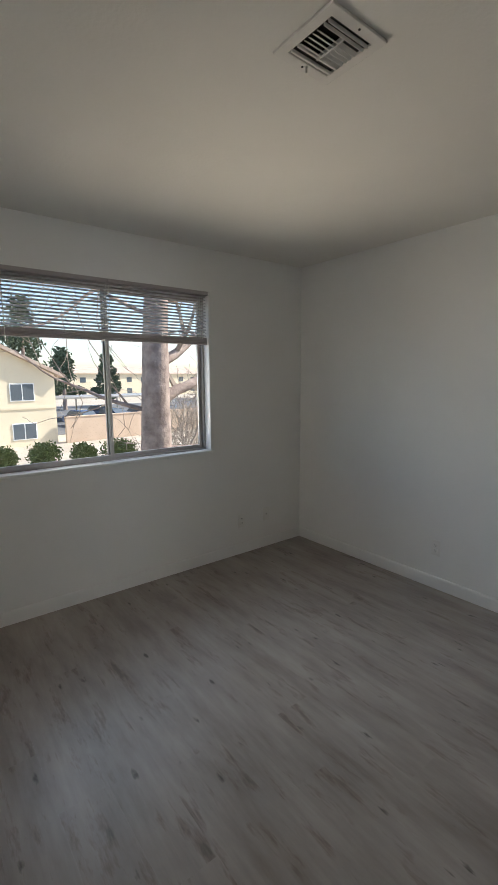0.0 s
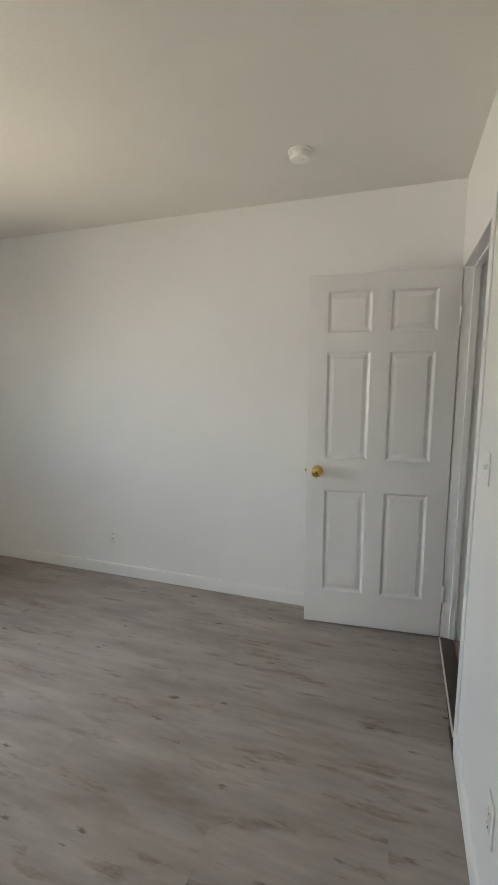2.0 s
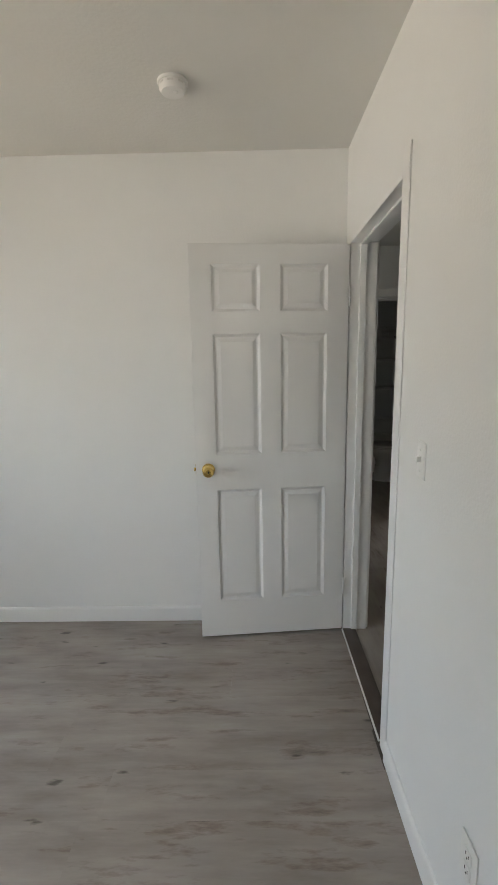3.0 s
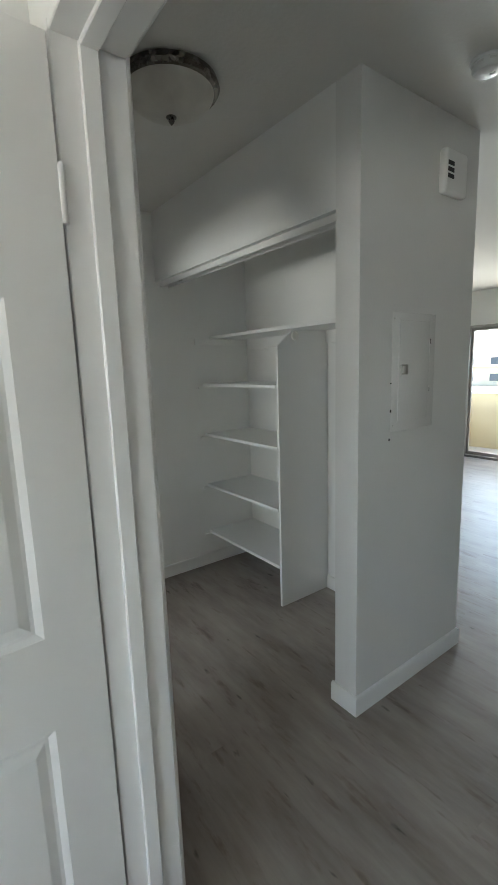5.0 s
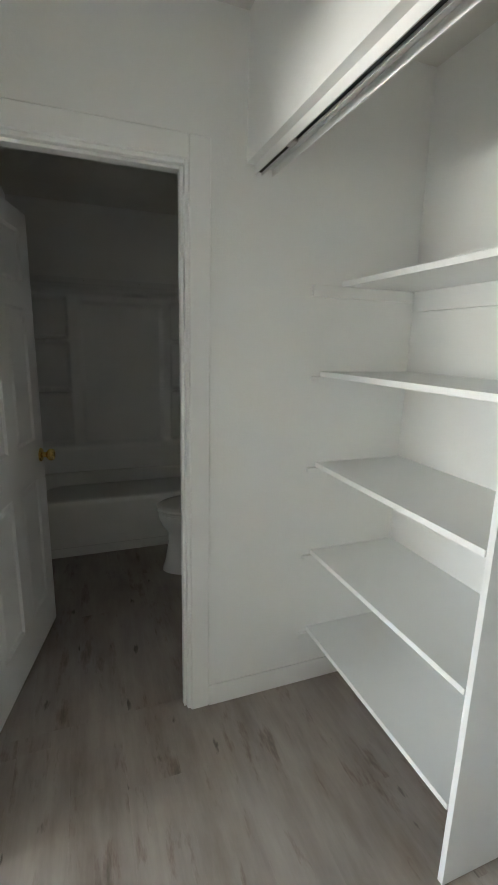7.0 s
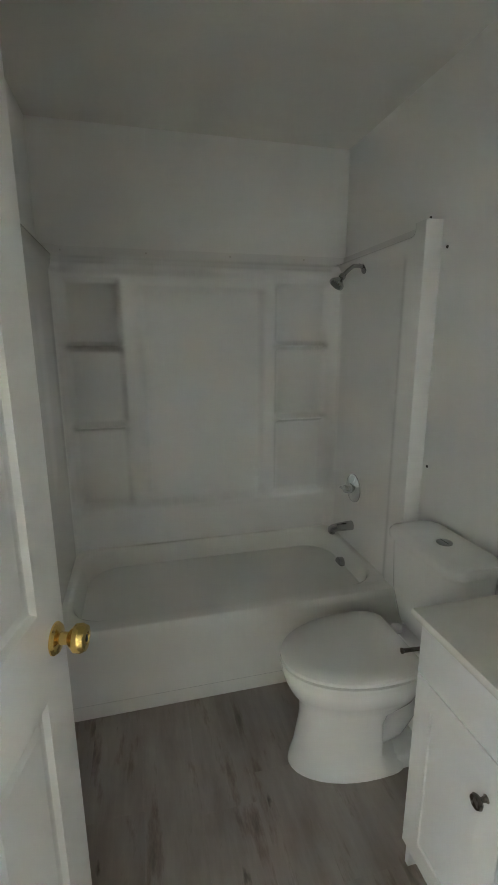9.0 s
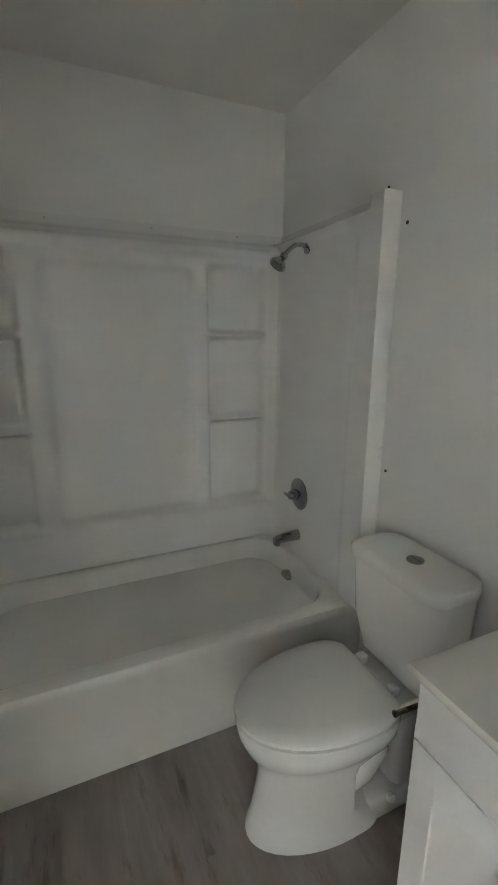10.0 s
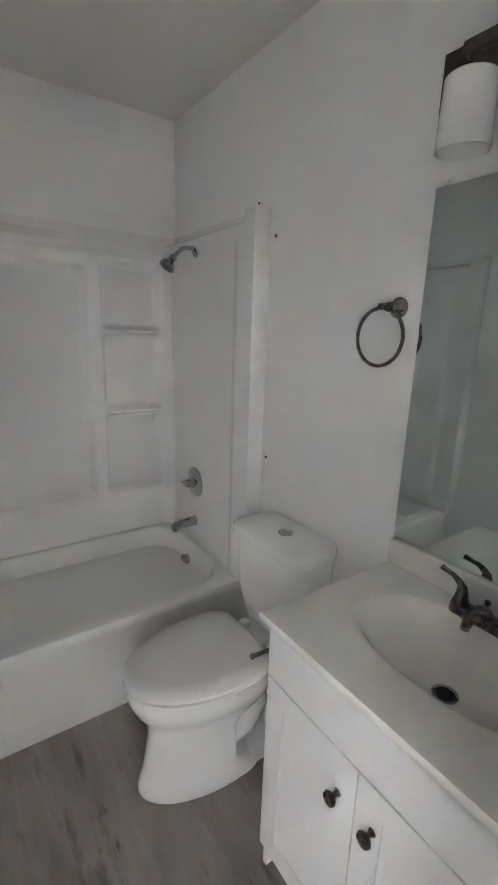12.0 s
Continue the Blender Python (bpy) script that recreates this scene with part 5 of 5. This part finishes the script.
def branch(pts, base, rng, start, direction, length, radius, depth, kinds):
    """Adds a crooked tapering limb and, further out, its twigs."""
    p, d = Vector(start), Vector(direction).normalized()
    n = max(4, int(length / 0.22))
    line, rad = [p.copy()], [radius]
    for i in range(n):
        d = (d + Vector((rng.gauss(0, 0.16), rng.gauss(0, 0.16), rng.gauss(0, 0.12) + (0.03 if depth else -0.01)))).normalized()
        p = p + d * (length / n)
        line.append(p.copy())
        rad.append(radius * (1 - 0.82 * (i + 1) / n))
        if depth > 0 and i > 0 and rng.random() < 0.62:
            side = d.cross(Vector((rng.gauss(0, 1), rng.gauss(0, 1), rng.gauss(0, 1)))).normalized()
            branch(pts, base, rng, p, d * 0.55 + side * 0.75, length * rng.uniform(0.35, 0.6), rad[-1] * 0.55, depth - 1, kinds)
    kinds.append((line, rad))


def near_tree():
    rng = random.Random(5)
    x, y = -6.05, 2.95
    t = thing("tree", pose(x, y, GROUND), "old tree with a thick furrowed trunk and bare limbs", "tree")
    rings = []
    for k in range(15):
        z = k * 0.55
        r = 0.30 - 0.012 * k + (0.16 * math.exp(-z * 1.6))
        cx, cy = 0.05 * math.sin(z * 0.7), 0.05 * math.cos(z * 0.9) + 0.012 * z
        rings.append([(cx + r * (1 + 0.10 * noise.noise(Vector((math.cos(a) * 1.7, math.sin(a) * 1.7, z * 0.8)))) * math.cos(a), cy + r * (1 + 0.10 * noise.noise(Vector((math.cos(a) * 1.7, math.sin(a) * 1.7, z * 0.8)))) * math.sin(a), z) for a in [2 * math.pi * q / 28 for q in range(28)]])
    part("trunk", loft(BM(), rings), BARK, t, "thick furrowed trunk", angle=60)
    limbs = []
    for z, dr, L, r in ((4.0, (0.25, 1.0, 0.42), 3.4, 0.095), (4.6, (-0.3, 1.0, 0.25), 3.0, 0.09), (3.9, (-0.2, -1.0, 0.08), 2.2, 0.040), (5.3, (0.2, -1.0, 0.05), 2.9, 0.032), (5.6, (-0.1, 0.9, -0.15), 2.6, 0.07), (3.3, (0.4, 1.0, 0.1), 2.4, 0.06), (6.0, (0.6, -0.8, -0.25), 3.0, 0.030), (6.4, (-0.6, -0.7, 0.2), 3.0, 0.040), (6.8, (0.3, 0.7, 0.4), 3.0, 0.09), (2.7, (0.1, -1.0, 0.3), 0.9, 0.05), (7.3, (0.1, -0.2, 1.0), 2.5, 0.12)):
        kinds = []
        branch(None, None, rng, (0, 0.03, z), dr, L, r, 2, kinds)
        main = max(kinds, key=lambda q: q[1][0])
        part("limb", tube(BM(), main[0], main[1], 9), BARK, t, angle=60)
        bm = BM()
        for line, rad in kinds:
            if line is not main[0]:
                tube_fast(bm, line, [max(q, 0.004) for q in rad], 4)
        if len(bm.verts):
            tagged(part("twigs", bm, TWIG, t), kind="stuff")
        else:
            bm.free()


def tube_fast(bm, pts, radii, seg):
    prev = None
    for i, p in enumerate(pts):
        d = (pts[min(i + 1, len(pts) - 1)] - pts[max(i - 1, 0)]).normalized()
        u = d.orthogonal().normalized()
        v = d.cross(u)
        ring = [bm.verts.new(p + radii[i] * (math.cos(2 * math.pi * k / seg) * u + math.sin(2 * math.pi * k / seg) * v)) for k in range(seg)]
        if prev:
            for k in range(seg):
                bm.faces.new((prev[k], prev[(k + 1) % seg], ring[(k + 1) % seg], ring[k]))
        prev = ring


near_tree()


def bare_bush(x, y, h, seed):
    rng = random.Random(seed)
    t = thing("bare_tree", pose(x, y, GROUND), "pale leafless winter tree with fine twigs", "tree", "bare trees")
    kinds = []
    for k in range(6):
        branch(None, None, rng, (rng.uniform(-0.1, 0.1), rng.uniform(-0.1, 0.1), 0.2), (rng.gauss(0, 0.5), rng.gauss(0, 0.5), 1), h * rng.uniform(0.7, 1.0), 0.06, 2, kinds)
    bm = BM()
    for line, rad in kinds:
        tube_fast(bm, line, [max(q, 0.008) for q in rad], 4)
    tagged(part("crown", bm, TWIG, t), kind="stuff")
    part("trunk", tube(BM(), [(0, 0, 0), (0, 0, 0.6)], [0.14, 0.1], 9), BARK, t)


for k, (x, y, h) in enumerate(((-16.0, 10.6, 4.2), (-14.5, 12.6, 3.8), (-19.0, 15.2, 4.6), (-12.0, 9.6, 3.4), (-12.2, 6.9, 3.3), (-14.5, 8.6, 3.9), (-11.0, 6.3, 2.8), (-17.0, 9.6, 4.3))):
    bare_bush(x, y, h, 60 + k)


def conifer(x, y, h, r, seed):
    rng = random.Random(seed)
    t = thing("pine_tree", pose(x, y, GROUND), "dark green pine with an uneven crown", "tree", "far pines")
    part("trunk", tube(BM(), [(0, 0, 0), (0.05, 0.02, h * 0.5), (0, 0, h * 0.95)], [0.3, 0.2, 0.05], 9), BARK, t)
    bm = BM()
    for k in range(34):
        f = rng.uniform(0.22, 1.0)
        a = rng.uniform(0, 2 * math.pi)
        q = r * (1.02 - f) * rng.uniform(0.4, 1.15) + 0.15
        leaf_cloud(bm, (q * math.cos(a), q * math.sin(a), h * f), r * rng.uniform(0.22, 0.38), 90, 0.24, rng, 0.7)
    part("crown", bm, NEEDLE, t, smooth=False)


conifer(-54, 10.8, 13.0, 4.0, 81)
conifer(-66, 18.2, 8.5, 3.4, 82)
conifer(-52, 36.5, 11.5, 3.4, 83)
conifer(-50, 40.0, 10.0, 3.2, 84)
conifer(-70, 26.0, 8.0, 3.0, 85)
conifer(48, 21.0, 6.0, 2.4, 86)


def car(x, y, yaw, paint, label):
    t = thing("car", pose(x, y, GROUND + 0.02, 0, 0, yaw), label, "car", "parked cars")
    body = [(-2.2, 0.35), (2.2, 0.35), (2.25, 0.62), (2.1, 0.82), (1.2, 0.92), (-1.9, 0.98), (-2.2, 0.85)]
    part("body", loft(BM(), [[(u, s * 0.86, z) for u, z in body] for s in (-1, 1)]), paint, t, bevel=0.08)
    cab = [(-1.75, 0.96), (1.15, 0.90), (0.45, 1.40), (-1.15, 1.42)]
    part("cabin", loft(BM(), [[(u, s * 0.74, z) for u, z in cab] for s in (-1, 1)]), PANE_DARK, t, "dark glazed cabin", bevel=0.06)
    part("roof", box(BM(), -1.1, 0.42, -0.70, 0.70, 1.40, 1.46, 0.03), paint, t)
    for u in (-1.35, 1.35):
        for s in (-1, 1):
            w = part("wheel", lathe(BM(), (u, s * 0.70, 0.32), (0, s, 0), [(0.32, 0), (0.32, 0.20), (0.2, 0.21), (0.001, 0.2)], 18), TIRE, t)
            part("rim", lathe(BM(), (u, s * 0.90, 0.32), (0, s, 0), [(0.2, 0), (0.18, 0.02), (0.001, 0.02)], 14), STEEL, w)


CAR_BLUE = plain("blue_car_paint", (0.05, 0.09, 0.22), 0.2, coat=0.8)
CAR_DARK = plain("dark_car_paint", (0.04, 0.045, 0.05), 0.2, coat=0.8)
CAR_WHITE = plain("white_car_paint", (0.7, 0.7, 0.7), 0.2, coat=0.8)
car(-42.0, 13.2, 20, CAR_BLUE, "dark blue parked car")
car(-42.5, 16.4, 20, CAR_DARK, "dark grey parked car")
car(-43.0, 19.6, 20, CAR_WHITE, "white car parked in the lot")
car(-43.5, 22.8, 20, CAR_DARK, "dark grey parked car")
car(-49.0, 17.0, 200, CAR_BLUE, "dark blue parked car")
car(52.0, 23.0, 100, CAR_BLUE, "blue car far beyond the balcony")


def carport(x, y, w):
    t = thing("carport", pose(x, y, GROUND + 0.02, 0, 0, 6), "flat-roofed metal carport over parked cars", "carport")
    part("roof", box(BM(), -2.6, 2.6, -w / 2, w / 2, 2.35, 2.55, 0.02, 1), ALU, t)
    k = -w / 2 + 0.5
    while k < w / 2:
        part("post", box(BM(), -2.2, -2.08, k, k + 0.12, 0, 2.35), ALU, t)
        k += 5.0


carport(-49.5, 18.0, 16.0)


def far_building(x, y, yaw, w, d, h, label):
    t = thing("apartment_building", pose(x, y, GROUND, 0, 0, yaw), label, "building", "far buildings")
    part("wall", box(BM(), -d / 2, d / 2, -w / 2, w / 2, 0, h), STUCCO, t, smooth=False)
    part("roof", loft(BM(), [[(-d / 2 - 0.5, -w / 2 - 0.5, h), (d / 2 + 0.5, -w / 2 - 0.5, h), (0, -w / 2 - 0.5, h + 1.8)], [(-d / 2 - 0.5, w / 2 + 0.5, h), (d / 2 + 0.5, w / 2 + 0.5, h), (0, w / 2 + 0.5, h + 1.8)]]), ROOF, t, smooth=False)
    for lev in (1.4, 4.1):
        for k in range(int(w // 4)):
            yy = -w / 2 + 2 + 4 * k
            for s in (-1, 1):
                part("window", box(BM(), s * d / 2 - 0.03, s * d / 2 + 0.03, yy - 0.7, yy + 0.7, lev - 0.6, lev + 0.6), PANE_DARK, t)


far_building(-112, 46, 8, 40, 12, 5.6, "far two-storey cream apartment building")
far_building(-72, 64, -30, 30, 12, 5.6, "far two-storey cream apartment building among trees")
far_building(85, 40, 10, 46, 14, 3.2, "far low building beyond the balcony")


# ---- floor planks ----
def lay(name, x0, x1, y0, y1, along_x, seed, label):
    """Boards 0.18 x 1.22 m, cut to the room; alike boards share a mesh."""
    rng = random.Random(seed)
    base = thing(name, None, label, "floor", kind="structure")
    w, L, gap, cache = 0.18, 1.22, 0.00004, {}
    a0, a1, c0, c1 = (x0, x1, y0, y1) if along_x else (y0, y1, x0, x1)
    c = c0
    while c < c1 - 1e-4:
        ce2 = min(c + w, c1)
        a = a0 - rng.uniform(0.05, L - 0.05)
        while a < a1:
            s, e = max(a, a0), min(a + L, a1)
            if e - s > 0.02:
                key = (round(e - s, 3), round(ce2 - c, 3))
                if key not in cache:
                    p, q = key[0] / 2 - gap, key[1] / 2 - gap
                    b = 0.00006
                    def ring(z, i):
                        r = [(p - i, q - i), (-p + i, q - i), (-p + i, -q + i), (p - i, -q + i)]
                        return [((u, v, z) if along_x else (v, u, z)) for u, v in r]
                    cache[key] = mesh_of("plank", loft(BM(), [ring(-0.008, 0), ring(-b, 0), ring(0, b)]), PLANK_X if along_x else PLANK_Y, smooth=False)
                ob = new("plank", cache[key])
                ob.parent = base
                m, n = (s + e) / 2, (c + ce2) / 2
                ob.matrix_basis = pose(m, n, 0) if along_x else pose(n, m, 0)
            a += L
        c += w


lay("floor_bedroom", BW, 0.845, BS, BN, True, 1, "grey-brown knotty vinyl plank floor")
lay("floor_second", BW, 0.921, BN + 0.12, RN, True, 5, "grey-brown knotty vinyl plank floor")
lay("floor_hall", 0.922, LE, BS, HN + 0.06, False, 2, "grey-brown knotty vinyl plank floor")
lay("floor_living", TE + 0.12, LE, HN + 0.06, LN, False, 3, "grey-brown knotty vinyl plank floor")
lay("floor_bath", TW, TE, HN + 0.06, 6.16, False, 4, "grey-brown knotty vinyl plank floor")
